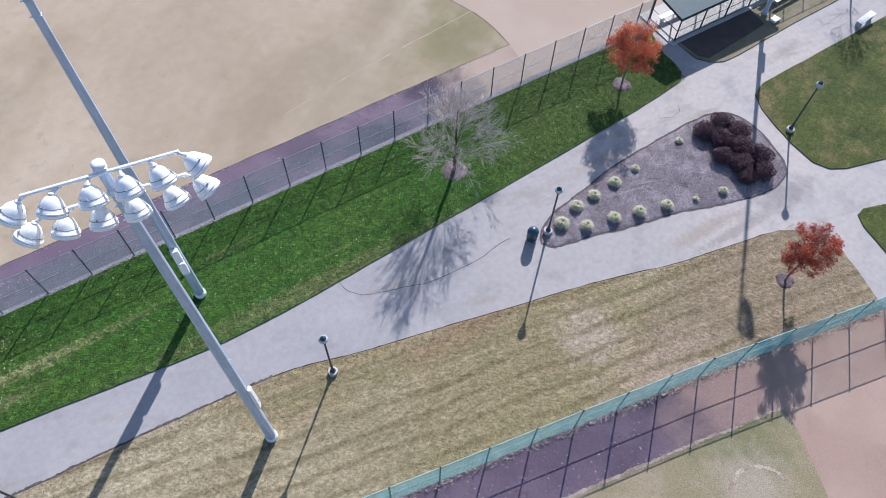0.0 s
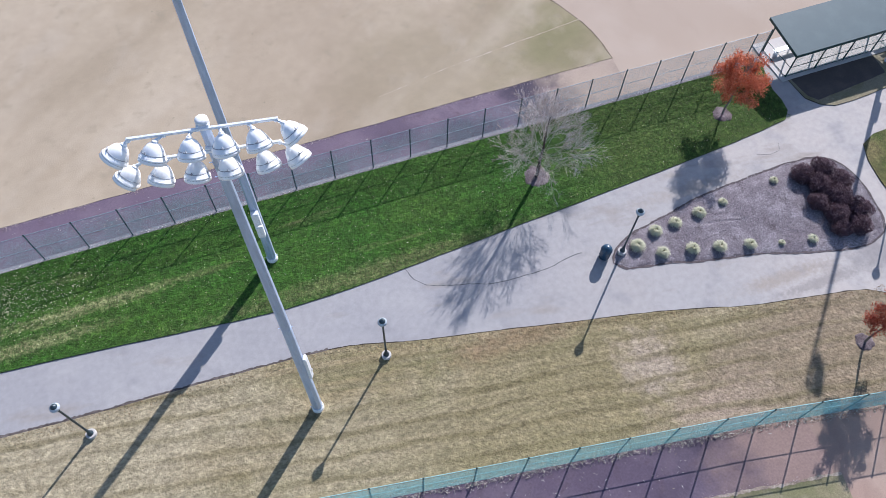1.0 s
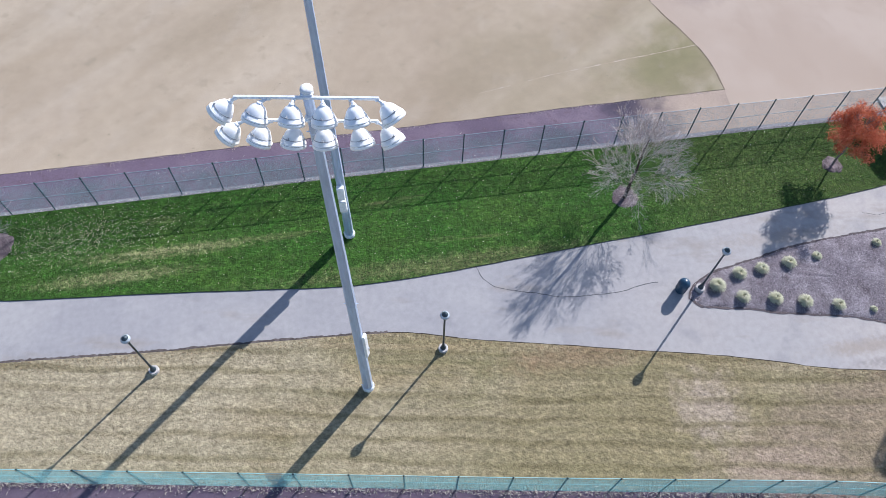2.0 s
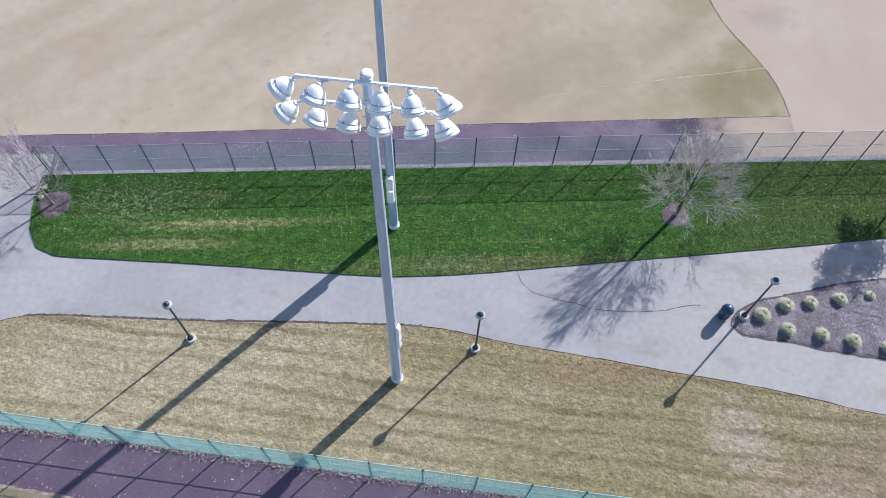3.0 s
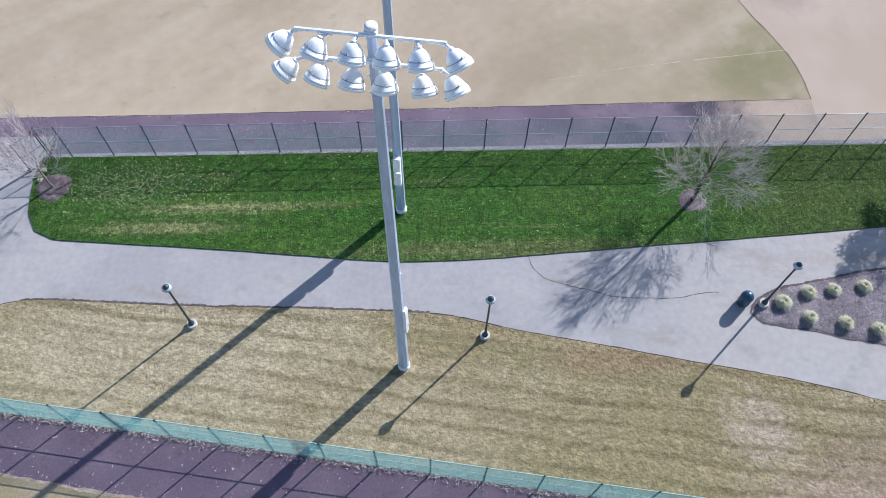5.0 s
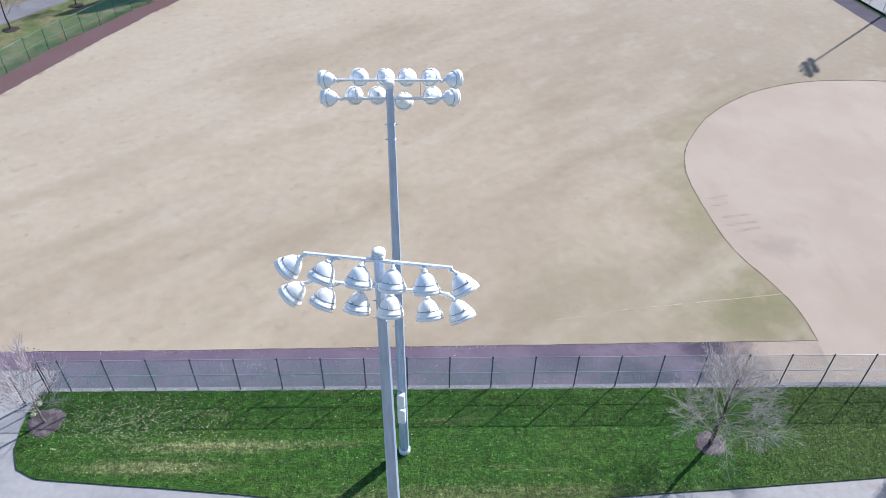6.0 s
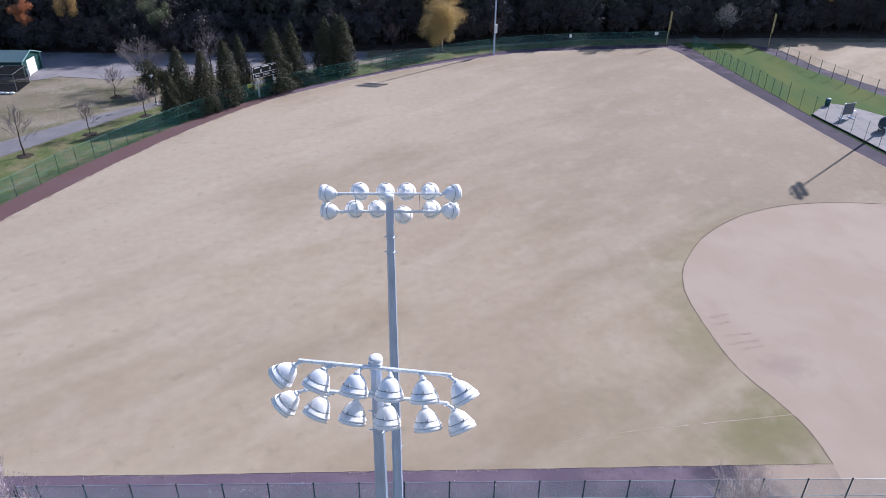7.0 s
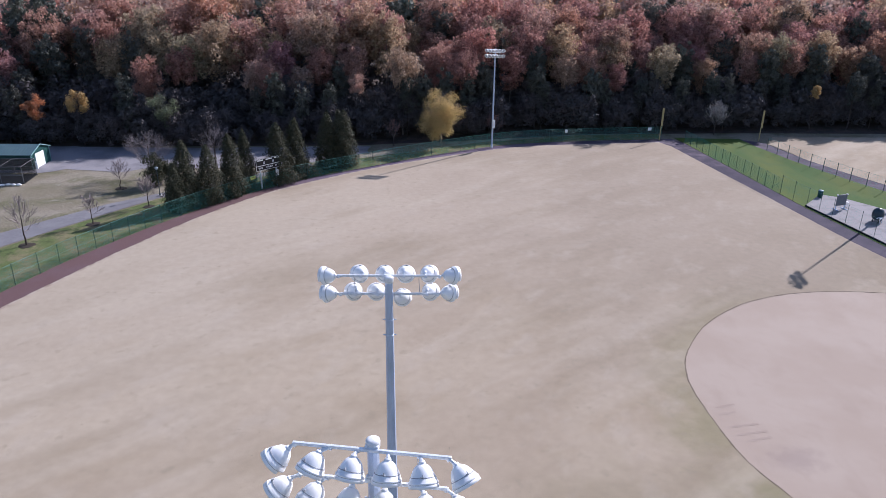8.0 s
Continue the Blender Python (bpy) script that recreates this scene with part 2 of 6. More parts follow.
M["outfield"] = (Mat("dormant_outfield", (0.335, 0.268, 0.195), 0.95)
                 .patch((0.395, 0.325, 0.24), 0.055, 0.42, 0.6, 0.9, stretch=(1, 0.5, 1), turn=25)
                 .patch((0.29, 0.225, 0.15), 0.09, 0.5, 0.68, 0.75, stretch=(0.6, 1, 1), turn=-15)
                 .patch((0.41, 0.335, 0.255), 0.35, 0.5, 0.75, 0.3, stretch=(1, 0.5, 1), turn=25)
                 .near((42.0, 31.3, 0.0), 19.5, 26.0, (0.21, 0.185, 0.095), 0.7).near((48.0, 44.0, 0.0), 6.0, 32.0, (0.25, 0.208, 0.14), 0.75).near((51.0, 63.0, 0.0), 4.0, 26.0, (0.27, 0.22, 0.155), 0.65).near((15.0, 19.5, 0.0), 2.0, 10.0, (0.275, 0.228, 0.152), 0.65, (0.8, 1.2, 1)).near((23.0, 17.8, 0.0), 1.0, 7.5, (0.185, 0.17, 0.085), 0.85).near((0.0, 82.0, 0.0), 16.0, 44.0, (0.405, 0.335, 0.262), 0.6, (0.6, 1, 1))
                 .patch((0.25, 0.198, 0.135), 0.11, 0.46, 0.62, 0.55, stretch=(0.28, 1, 1), turn=-38).patch((0.44, 0.372, 0.29), 0.14, 0.5, 0.64, 0.5, stretch=(0.25, 1, 1), turn=-38)
                 .near((-34.0, 62.0, 0.0), 8.0, 34.0, (0.42, 0.355, 0.275), 0.6, (1, 0.6, 1)).near((34.0, 78.0, 0.0), 8.0, 34.0, (0.285, 0.228, 0.17), 0.6, (1, 0.55, 1))
                 .patch((0.41, 0.35, 0.28), 0.35, 0.54, 0.70, 0.35, stretch=(1, 0.6, 1), turn=30).patch((0.25, 0.215, 0.155), 0.8, 0.6, 0.7, 0.35)
                 .patch((0.17, 0.16, 0.11), 3.2, 0.68, 0.74, 0.5).grain(1.2, 0.95, 1.05).grain(14, 0.94, 1.06).bump(20, 0.4, 0.03).done())
M["outfield_edge"] = (Mat("greener_turf", (0.24, 0.205, 0.125), 0.95).patch((0.30, 0.25, 0.175), 0.3, 0.45, 0.62).near((19.5, -11.6, 0), 1.0, 3.5, (0.145, 0.15, 0.07), 0.8).near((18.6, -13.4, 0), 0.4, 2.4, (0.33, 0.285, 0.22), 0.8)
                      .grain(14, 0.8, 1.16).bump(20, 0.5, 0.03).done())
M["track"] = (Mat("warning_track", (0.135, 0.10, 0.14), 0.95).near((5.0, 13.9, 0), 0.5, 1.3, (0.102, 0.102, 0.116), 0.9, (0.02, 1, 1)).near((-35.0, 66.0, 0), 16.0, 30.0, (0.135, 0.075, 0.072), 0.8).near((56.0, 40.0, 0), 38.0, 52.0, (0.052, 0.044, 0.066), 0.9, (1, 0.45, 1)).patch((0.17, 0.13, 0.168), 0.35, 0.45, 0.65)
              .patch((0.10, 0.068, 0.088), 1.4, 0.55, 0.7, 0.6).near((33.0, 14.5, 0), 11.0, 15.0, (0.365, 0.289, 0.232))
              .near((27.0, -11.0, 0), 6.5, 12.0, (0.32, 0.222, 0.19)).near((-35.0, 66.0, 0), 18.0, 34.0, (0.13, 0.074, 0.074), 0.85)
              .near((56.0, 40.0, 0), 22.0, 34.0, (0.058, 0.048, 0.074), 0.85, (1, 0.45, 1)).grain(9, 0.88, 1.1).grain(50, 0.82, 1.16).bump(60, 0.5, 0.01).done())
M["clay"] = (Mat("infield_clay", (0.365, 0.289, 0.23), 0.95).patch((0.395, 0.32, 0.26), 0.13, 0.42, 0.62)
             .near((26.0, 25.5, 0), 0.3, 2.2, (0.27, 0.21, 0.185), 0.5, (0.8, 1.2, 1)).patch((0.30, 0.235, 0.19), 1.6, 0.58, 0.7, 0.15, stretch=(0.3, 1, 1), turn=40)
             .patch((0.33, 0.258, 0.205), 0.5, 0.55, 0.7, 0.35, stretch=(1, 0.4, 1)).grain(18, 0.94, 1.06).bump(40, 0.3, 0.008).done())
M["clay_near"] = (Mat("damp_clay", (0.325, 0.228, 0.185), 0.95).patch((0.36, 0.265, 0.215), 0.2, 0.42, 0.62).patch((0.28, 0.195, 0.16), 0.7, 0.55, 0.7, 0.5, stretch=(1, 0.5, 1), turn=30)
                   .grain(18, 0.92, 1.07).bump(40, 0.3, 0.008).done())
M["mulch"] = (Mat("wood_mulch", (0.175, 0.15, 0.168), 0.95).patch((0.26, 0.232, 0.25), 0.7, 0.45, 0.62).patch((0.12, 0.098, 0.108), 1.3, 0.55, 0.68, 0.7)
              .grain(9, 0.7, 1.3).grain(22, 0.5, 1.55, stretch=(1, 0.6, 1)).bump(40, 1.0, 0.04).done())
M["mulch_dark"] = (Mat("dark_mulch", (0.11, 0.085, 0.092), 0.95).patch((0.20, 0.165, 0.172), 2.0, 0.45, 0.65)
                   .grain(40, 0.6, 1.4).bump(40, 1.0, 0.04).done())
M["soil"] = Mat("edge_soil", (0.045, 0.036, 0.028), 0.97).grain(20, 0.6, 1.4).done()
M["ground"] = (Mat("rough_grass", (0.19, 0.165, 0.115), 0.95).patch((0.25, 0.22, 0.17), 0.09, 0.42, 0.6)
               .patch((0.12, 0.115, 0.06), 0.2, 0.48, 0.62, 0.85).patch((0.29, 0.265, 0.22), 0.4, 0.58, 0.7, 0.6).grain(4, 0.8, 1.2).grain(16, 0.75, 1.25).done())
M["litter"] = (Mat("forest_floor", (0.085, 0.06, 0.05), 0.97).patch((0.05, 0.04, 0.034), 0.5, 0.42, 0.6).grain(6, 0.6, 1.4).done())
M["gravel"] = (Mat("gravel", (0.255, 0.242, 0.258), 0.95).patch((0.18, 0.174, 0.19), 0.2, 0.45, 0.65).grain(12, 0.8, 1.2).done())
M["galv"] = (Mat("galvanised_steel", (0.45, 0.54, 0.70), 0.42, 0.3, 0.5).grain(5, 0.85, 1.1, stretch=(1, 1, 0.15))
             .grain(40, 0.93, 1.07).done())
M["white"] = Mat("white_enamel", (0.97, 0.97, 0.97), 0.4, 0.0, 0.8).grain(4, 0.95, 1.02).grain(30, 0.97, 1.02).done()
M["alu"] = plain("aluminium", (0.78, 0.81, 0.85), 0.45, 0.2)
M["bright_alu"] = plain("mill_aluminium", (0.86, 0.87, 0.89), 0.5, 0.15)
M["lens"] = plain("lamp_glass", (0.5, 0.52, 0.55), 0.08, 0.0, spec=0.8)
M["dark_strap"] = plain("dark_strap", (0.36, 0.37, 0.39), 0.5)
M["post_green"] = plain("dark_green_paint", (0.018, 0.055, 0.055), 0.45)
M["rail_teal"] = plain("teal_vinyl", (0.26, 0.50, 0.52), 0.4)
M["mesh_teal"] = plain("teal_chain_link", (0.27, 0.54, 0.53), 0.42, wear=3)
M["rail_far"] = plain("green_vinyl_rail", (0.10, 0.27, 0.24), 0.45)
M["rail_grey"] = plain("weathered_rail", (0.24, 0.31, 0.35), 0.45)
M["mesh_grey"] = plain("weathered_chain_link", (0.16, 0.26, 0.30), 0.45, wear=3)
M["mesh_green"] = plain("green_chain_link", (0.06, 0.26, 0.225), 0.45, wear=3)
M["lamp_green"] = plain("lamp_post_paint", (0.03, 0.05, 0.065), 0.35)
M["globe"] = plain("frosted_globe", (0.40, 0.45, 0.50), 0.2, spec=0.6)
M["can"] = plain("teal_plastic", (0.02, 0.058, 0.105), 0.35)
M["roof"] = Mat("teal_metal_roof", (0.036, 0.075, 0.092), 0.6, 0.0, 0.3).patch((0.046, 0.088, 0.105), 0.8, 0.45, 0.65).grain(15, 0.93, 1.06).done()
M["bark"] = Mat("grey_bark", (0.20, 0.17, 0.155), 0.95).grain(12, 0.7, 1.3, stretch=(1, 1, 0.2)).done()
M["bark_dark"] = Mat("dark_bark", (0.06, 0.045, 0.04), 0.95).grain(8, 0.7, 1.3, stretch=(1, 1, 0.2)).done()
M["twig"] = Mat("pale_twigs", (0.52, 0.46, 0.43), 0.9).each([(0.66, 0.61, 0.59), (0.38, 0.28, 0.22), (0.60, 0.57, 0.57), (0.28, 0.20, 0.16), (0.72, 0.68, 0.66), (0.42, 0.33, 0.27)], True).done()
M["red_leaf"] = Mat("red_leaves", (0.3, 0.05, 0.02), 0.7).each([(0.24, 0.035, 0.028), (0.40, 0.085, 0.055), (0.50, 0.16, 0.09), (0.34, 0.07, 0.055)], True).leafy(0.4).done()
M["orange_leaf"] = Mat("orange_leaves", (0.3, 0.05, 0.02), 0.7).each([(0.38, 0.075, 0.04), (0.56, 0.16, 0.075), (0.62, 0.25, 0.14), (0.48, 0.11, 0.07)], True).leafy(0.4).done()
M["yellow_leaf"] = Mat("yellow_leaves", (0.3, 0.05, 0.02), 0.7).each([(0.58, 0.44, 0.17), (0.74, 0.55, 0.26), (0.30, 0.27, 0.10), (0.74, 0.48, 0.24)], True).leafy(0.4).done()
M["barberry"] = Mat("purple_leaves", (0.05, 0.02, 0.025), 0.7).each([(0.075, 0.045, 0.062), (0.135, 0.08, 0.10), (0.10, 0.06, 0.08), (0.17, 0.11, 0.125)], True).leafy(0.25).done()
M["variegated"] = Mat("straw_blades", (0.5, 0.5, 0.3), 0.7).each([(0.60, 0.58, 0.44), (0.46, 0.47, 0.30), (0.72, 0.69, 0.56), (0.30, 0.33, 0.18)], True).leafy(0.3).done()
M["conifer"] = Mat("conifer_sprays", (0.03, 0.05, 0.02), 0.75).each([(0.028, 0.036, 0.022), (0.055, 0.06, 0.034), (0.085, 0.076, 0.045), (0.035, 0.045, 0.028)], True).leafy(0.2).done()
M["autumn"] = (Mat("autumn_crowns", (0.2, 0.06, 0.03), 0.75)
               .each([(0.46, 0.26, 0.23), (0.52, 0.31, 0.24), (0.44, 0.23, 0.24), (0.54, 0.40, 0.25), (0.48, 0.33, 0.27), (0.50, 0.25, 0.21), (0.40, 0.36, 0.24), (0.54, 0.31, 0.22), (0.46, 0.25, 0.23), (0.50, 0.28, 0.22)])
               .vary(0.55, 1.35).leafy(0.45).done())
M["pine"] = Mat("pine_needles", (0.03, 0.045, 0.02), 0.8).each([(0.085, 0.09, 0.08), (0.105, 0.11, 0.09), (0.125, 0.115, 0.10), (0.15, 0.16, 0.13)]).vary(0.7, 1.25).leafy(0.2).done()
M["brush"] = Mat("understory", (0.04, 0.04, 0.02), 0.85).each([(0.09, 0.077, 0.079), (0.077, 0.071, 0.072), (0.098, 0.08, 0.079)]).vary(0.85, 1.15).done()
M["stuff_red"] = Mat("woods_red", (0.54, 0.28, 0.23), 0.75).vary(0.65, 1.35).leafy(0.35).done()
M["stuff_orange"] = Mat("woods_orange", (0.58, 0.38, 0.25), 0.75).vary(0.65, 1.35).leafy(0.35).done()
M["stuff_brown"] = Mat("woods_brown", (0.48, 0.34, 0.28), 0.75).vary(0.65, 1.35).leafy(0.35).done()
M["stuff_green"] = Mat("woods_green", (0.15, 0.17, 0.14), 0.75).vary(0.65, 1.35).leafy(0.2).done()
M["dull_grey"] = plain("dull_grey", (0.17, 0.175, 0.19), 0.7)
M["black"] = plain("black_board", (0.008, 0.009, 0.011), 0.7)
M["paint_white"] = plain("white_paint", (0.78, 0.79, 0.80), 0.5)
M["paint_yellow"] = plain("yellow_sign", (0.60, 0.60, 0.05), 0.5)
M["paint_orange"] = plain("foul_yellow", (0.42, 0.34, 0.16), 0.45)
M["shed_roof"] = Mat("pale_teal_roof", (0.075, 0.14, 0.16), 0.5, 0.0, 0.4).patch((0.092, 0.16, 0.175), 0.5, 0.45, 0.65).grain(12, 0.92, 1.07).done()
M["shed_trim"] = plain("pale_teal_trim", (0.20, 0.36, 0.36), 0.5)
M["shed_green"] = Mat("green_siding", (0.02, 0.075, 0.07), 0.5).grain(3, 0.85, 1.1).grain(20, 0.93, 1.05).done()
M["chalk"] = Mat("old_chalk", (0.42, 0.355, 0.285), 0.95).patch((0.33, 0.268, 0.19), 1.2, 0.40, 0.54).done()
M["edge_dirt"] = Mat("edge_silt", (0.075, 0.062, 0.06), 0.97).patch((0.13, 0.11, 0.105), 1.5, 0.45, 0.6).grain(16, 0.6, 1.4).done()
M["pale_edge"] = Mat("pale_soil", (0.40, 0.335, 0.27), 0.97).patch((0.27, 0.21, 0.16), 1.1, 0.45, 0.6).grain(14, 0.7, 1.3).done()
M["crack"] = plain("tar_crack", (0.10, 0.098, 0.105), 0.8)
M["dead_leaf"] = Mat("fallen_leaves", (0.5, 0.45, 0.3), 0.8).each([(0.50, 0.50, 0.28), (0.62, 0.62, 0.44), (0.42, 0.38, 0.20)], True).done()


# ---- builders ----
from mathutils import geometry


def mesh_of(name, verts, faces, mats, index=None, smooth=False):
    me = bpy.data.meshes.new(name)
    me.from_pydata([tuple(v) for v in verts], [], [tuple(f) for f in faces])
    for m in mats if isinstance(mats, (list, tuple)) else [mats]:
        me.materials.append(m)
    if index is not None:
        me.polygons.foreach_set("material_index", np.asarray(index, dtype=np.int32))
    if smooth:
        me.polygons.foreach_set("use_smooth", np.ones(len(me.polygons), dtype=bool))
    me.update()
    return me


def place(name, me, parent=None, m=None, label=""):
    ob = new(name, me)
    if parent is not None:
        ob.parent = parent
    if m is not None:
        ob.matrix_basis = m
    return tagged(ob, label=label)


def part(name, bm, material, parent, label="", smooth=False):
    me = bpy.data.meshes.new(name)
    bm.to_mesh(me)
    bm.free()
    me.materials.append(material)
    if smooth:
        me.polygons.foreach_set("use_smooth", np.ones(len(me.polygons), dtype=bool))
    return place(name, me, parent, label=label)


def thing(name, x, y, z=0.0, turn=0.0, label="", category="", group="", kind=""):
    ob = new(name)
    ob.empty_display_size = 0.3
    ob.matrix_basis = pose(x, y, z, 0, 0, turn)
    return tagged(ob, label, category, group, kind)


def add_box(bm, centre, size, m=None, bevel=0.0):
    geo = bmesh.ops.create_cube(bm, size=1.0)
    for v in geo["verts"]:
        v.co = Vector((v.co.x * size[0], v.co.y * size[1], v.co.z * size[2])) + Vector(centre)
        if m is not None:
            v.co = m @ v.co
    if bevel:
        edges = {e for v in geo["verts"] for e in v.link_edges}
        bmesh.ops.bevel(bm, geom=list(edges), offset=bevel, segments=1, affect="EDGES")


def add_tube(bm, p0, p1, r0, r1=None, seg=8, cap=True):
    p0, p1 = Vector(p0), Vector(p1)
    r1 = r0 if r1 is None else r1
    q = (p1 - p0).to_track_quat("Z", "Y")
    rings = []
    for p, r in ((p0, r0), (p1, r1)):
        rings.append([bm.verts.new(p + q @ Vector((r * math.cos(a), r * math.sin(a), 0)))
                      for a in (2 * math.pi * k / seg for k in range(seg))])
    for k in range(seg):
        bm.faces.new((rings[0][k], rings[0][(k + 1) % seg], rings[1][(k + 1) % seg], rings[1][k]))
    if cap:
        bm.faces.new(rings[0][::-1])
        bm.faces.new(rings[1])


def add_lathe(bm, profile, seg=16, m=None, arc=360.0):
    """Turns (radius, height) pairs round z."""
    m = m or Matrix()
    full = arc >= 360.0
    steps = seg if full else seg + 1
    rings = []
    for r, z in profile:
        ring = []
        for k in range(steps):
            a = radians(arc) * k / seg
            ring.append(bm.verts.new(m @ Vector((r * math.cos(a), r * math.sin(a), z))))
        rings.append(ring)
    for a, b in zip(rings, rings[1:]):
        for k in range(seg):
            j = (k + 1) % steps
            bm.faces.new((a[k], a[j], b[j], b[k]))
    return rings


def tubes(segs, sides=4):
    """Verts and faces of many open prisms. segs: rows of x0 y0 z0 x1 y1 z1 r0 r1."""
    s = np.asarray(segs, float)
    p0, p1, r0, r1 = s[:, :3], s[:, 3:6], s[:, 6], s[:, 7]
    d = p1 - p0
    d /= np.linalg.norm(d, axis=1)[:, None] + 1e-9
    ref = np.where(np.abs(d[:, 2:3]) < 0.9, [[0.0, 0.0, 1.0]], [[1.0, 0.0, 0.0]])
    u = np.cross(d, ref)
    u /= np.linalg.norm(u, axis=1)[:, None]
    w = np.cross(d, u)
    a = 2 * np.pi * np.arange(sides) / sides
    ring = np.cos(a)[None, :, None] * u[:, None] + np.sin(a)[None, :, None] * w[:, None]
    v = np.concatenate([p0[:, None] + ring * r0[:, None, None], p1[:, None] + ring * r1[:, None, None]], 1)
    base = (np.arange(len(s)) * 2 * sides)[:, None, None]
    k = np.arange(sides)
    f = np.stack([k, (k + 1) % sides, (k + 1) % sides + sides, k + sides], 1)[None] + base
    return v.reshape(-1, 3), f.reshape(-1, 4)


def leaves(centres, size, rng, flat=0.0, normals=None, aspect=0.7):
    """Verts and faces of small leaf-shaped quads at the centres."""
    n = len(centres)
    nrm = rng.normal(size=(n, 3)) if normals is None else normals + 0.7 * rng.normal(size=(n, 3))
    nrm[:, 2] += flat
    nrm /= np.linalg.norm(nrm, axis=1)[:, None] + 1e-9
    t = np.cross(nrm, rng.normal(size=(n, 3)))
    t /= np.linalg.norm(t, axis=1)[:, None] + 1e-9
    b = np.cross(nrm, t)
    s = (size * rng.uniform(0.6, 1.4, n))[:, None]
    q = np.stack([-t * s, b * s * aspect * 0.5 - t * s * 0.1, t * s, -b * s * aspect * 0.5 - t * s * 0.1], 1)
    v = centres[:, None] + 0.5 * q * 1.3
    return v.reshape(-1, 3), np.arange(4 * n).reshape(-1, 4)


def far_leaves(centres, size, rng, normals):
    """Three-cornered leaf sprays, for crowns that stay far off."""
    n = len(centres)
    nrm = normals + 0.55 * rng.normal(size=(n, 3))
    nrm /= np.linalg.norm(nrm, axis=1)[:, None] + 1e-9
    t = np.cross(nrm, rng.normal(size=(n, 3)))
    t /= np.linalg.norm(t, axis=1)[:, None] + 1e-9
    b = np.cross(nrm, t)
    s = (size * rng.uniform(0.6, 1.4, n))[:, None]
    v = centres[:, None] + np.stack([t * s * 0.62, b * s * 0.5 - t * s * 0.34, -b * s * 0.5 - t * s * 0.34], 1)
    return v.reshape(-1, 3), np.arange(3 * n).reshape(-1, 3)


def joined(*pieces):
    vs, fs, at = [], [], 0
    for v, f in pieces:
        vs.append(v)
        fs.append(np.asarray(f) + at)
        at += len(v)
    return np.concatenate(vs), [tuple(r) for f in fs for r in f]


def dense(points, step=0.6, wobble=0.03, closed=True):
    """Finer outline with slight unevenness."""
    out = []
    pts = [Vector((*p, 0)) for p in points]
    n = len(pts)
    for k in range(n if closed else n - 1):
        a, b = pts[k], pts[(k + 1) % n]
        m = max(1, min(160, int((b - a).length / step)))
        for j in range(m):
            p = a.lerp(b, j / m)
            nz = noise.noise_vector(p * 0.9) * wobble + noise.noise_vector(p * 4.1) * wobble * 0.4
            out.append((p.x + nz.x, p.y + nz.y))
    if not closed:
        out.append(tuple(points[-1]))
    return out


def curve(points, step=1.0):
    """A smooth line through the points."""
    p = [np.array(q, float) for q in points]
    p = [2 * p[0] - p[1]] + p + [2 * p[-1] - p[-2]]
    out = []
    for a, b, c, d in zip(p, p[1:], p[2:], p[3:]):
        m = max(1, int(np.linalg.norm(c - b) / step))
        for t in np.arange(m) / m:
            out.append(tuple(0.5 * (2 * b + (c - a) * t + (2 * a - 5 * b + 4 * c - d) * t * t + (3 * b - a - 3 * c + d) * t ** 3)))
    out.append(tuple(p[-2]))
    return out


def sheet(name, points, z, material, label, category, thick=0.0, side=None):
    """A level area; with thickness, a slab with soil-dark sides."""
    n = len(points)
    area = sum(a[0] * b[1] - b[0] * a[1] for a, b in zip(points, points[1:] + points[:1]))
    points = points if area > 0 else points[::-1]
    flat, _, tris, *_ = geometry.delaunay_2d_cdt([Vector(p) for p in points], [], [list(range(n))], 1, 1e-5)
    v = [(p.x, p.y, z) for p in flat]
    f, idx = [tuple(t) for t in tris], [0] * len(tris)
    if thick:
        m = len(v)
        v += [(x, y, z) for x, y in points] + [(x, y, z - thick) for x, y in points]
        f += [(m + k + n, m + (k + 1) % n + n, m + (k + 1) % n, m + k) for k in range(n)]
        idx += [1] * n
    ob = place(name, mesh_of(name, v, f, [material, side or material], idx))
    return tagged(ob, label, category, kind="structure")


# ---- ground ----
LAWN_EDGE = curve([(-20.6, 12.6), (-20.6, 10.6), (-20.35, 9.3), (-19.75, 8.1), (-18.6, 7.55), (-12.6, 7.0), (-6.4, 6.38), (-2.1, 5.9),
                   (1.0, 5.75), (4.4, 5.85), (7.5, 6.05), (15.4, 6.6), (22.0, 7.05), (27.3, 7.45), (31.0, 7.85), (32.8, 8.1),
                   (33.4, 8.7), (33.55, 9.6), (33.5, 10.6)])
PATH_SOUTH = curve([(-21.6, 3.1), (-19.4, 3.95), (-12.0, 3.5), (-6.1, 3.2), (-0.3, 2.87), (2.4, 2.58), (4.4, 2.03), (7.0, 1.4),
                    (10.1, 0.75), (14.0, -0.15), (18.2, -1.05), (23.6, -2.55), (27.0, -3.2), (30.0, -3.85), (31.6, -4.9), (32.1, -6.6), (31.5, -9.4)])
NEAR_FENCE = [(-31.86, 0.43), (5.9, -5.92), (19.9, -8.2), (31.3, -10.4)]
TRACK_SOUTH = curve([(-33.0, -2.2), (-18.5, -4.6), (-14.4, -5.4), (-2.0, -7.5), (10.5, -9.6), (17.2, -10.7), (22.5, -11.65)])
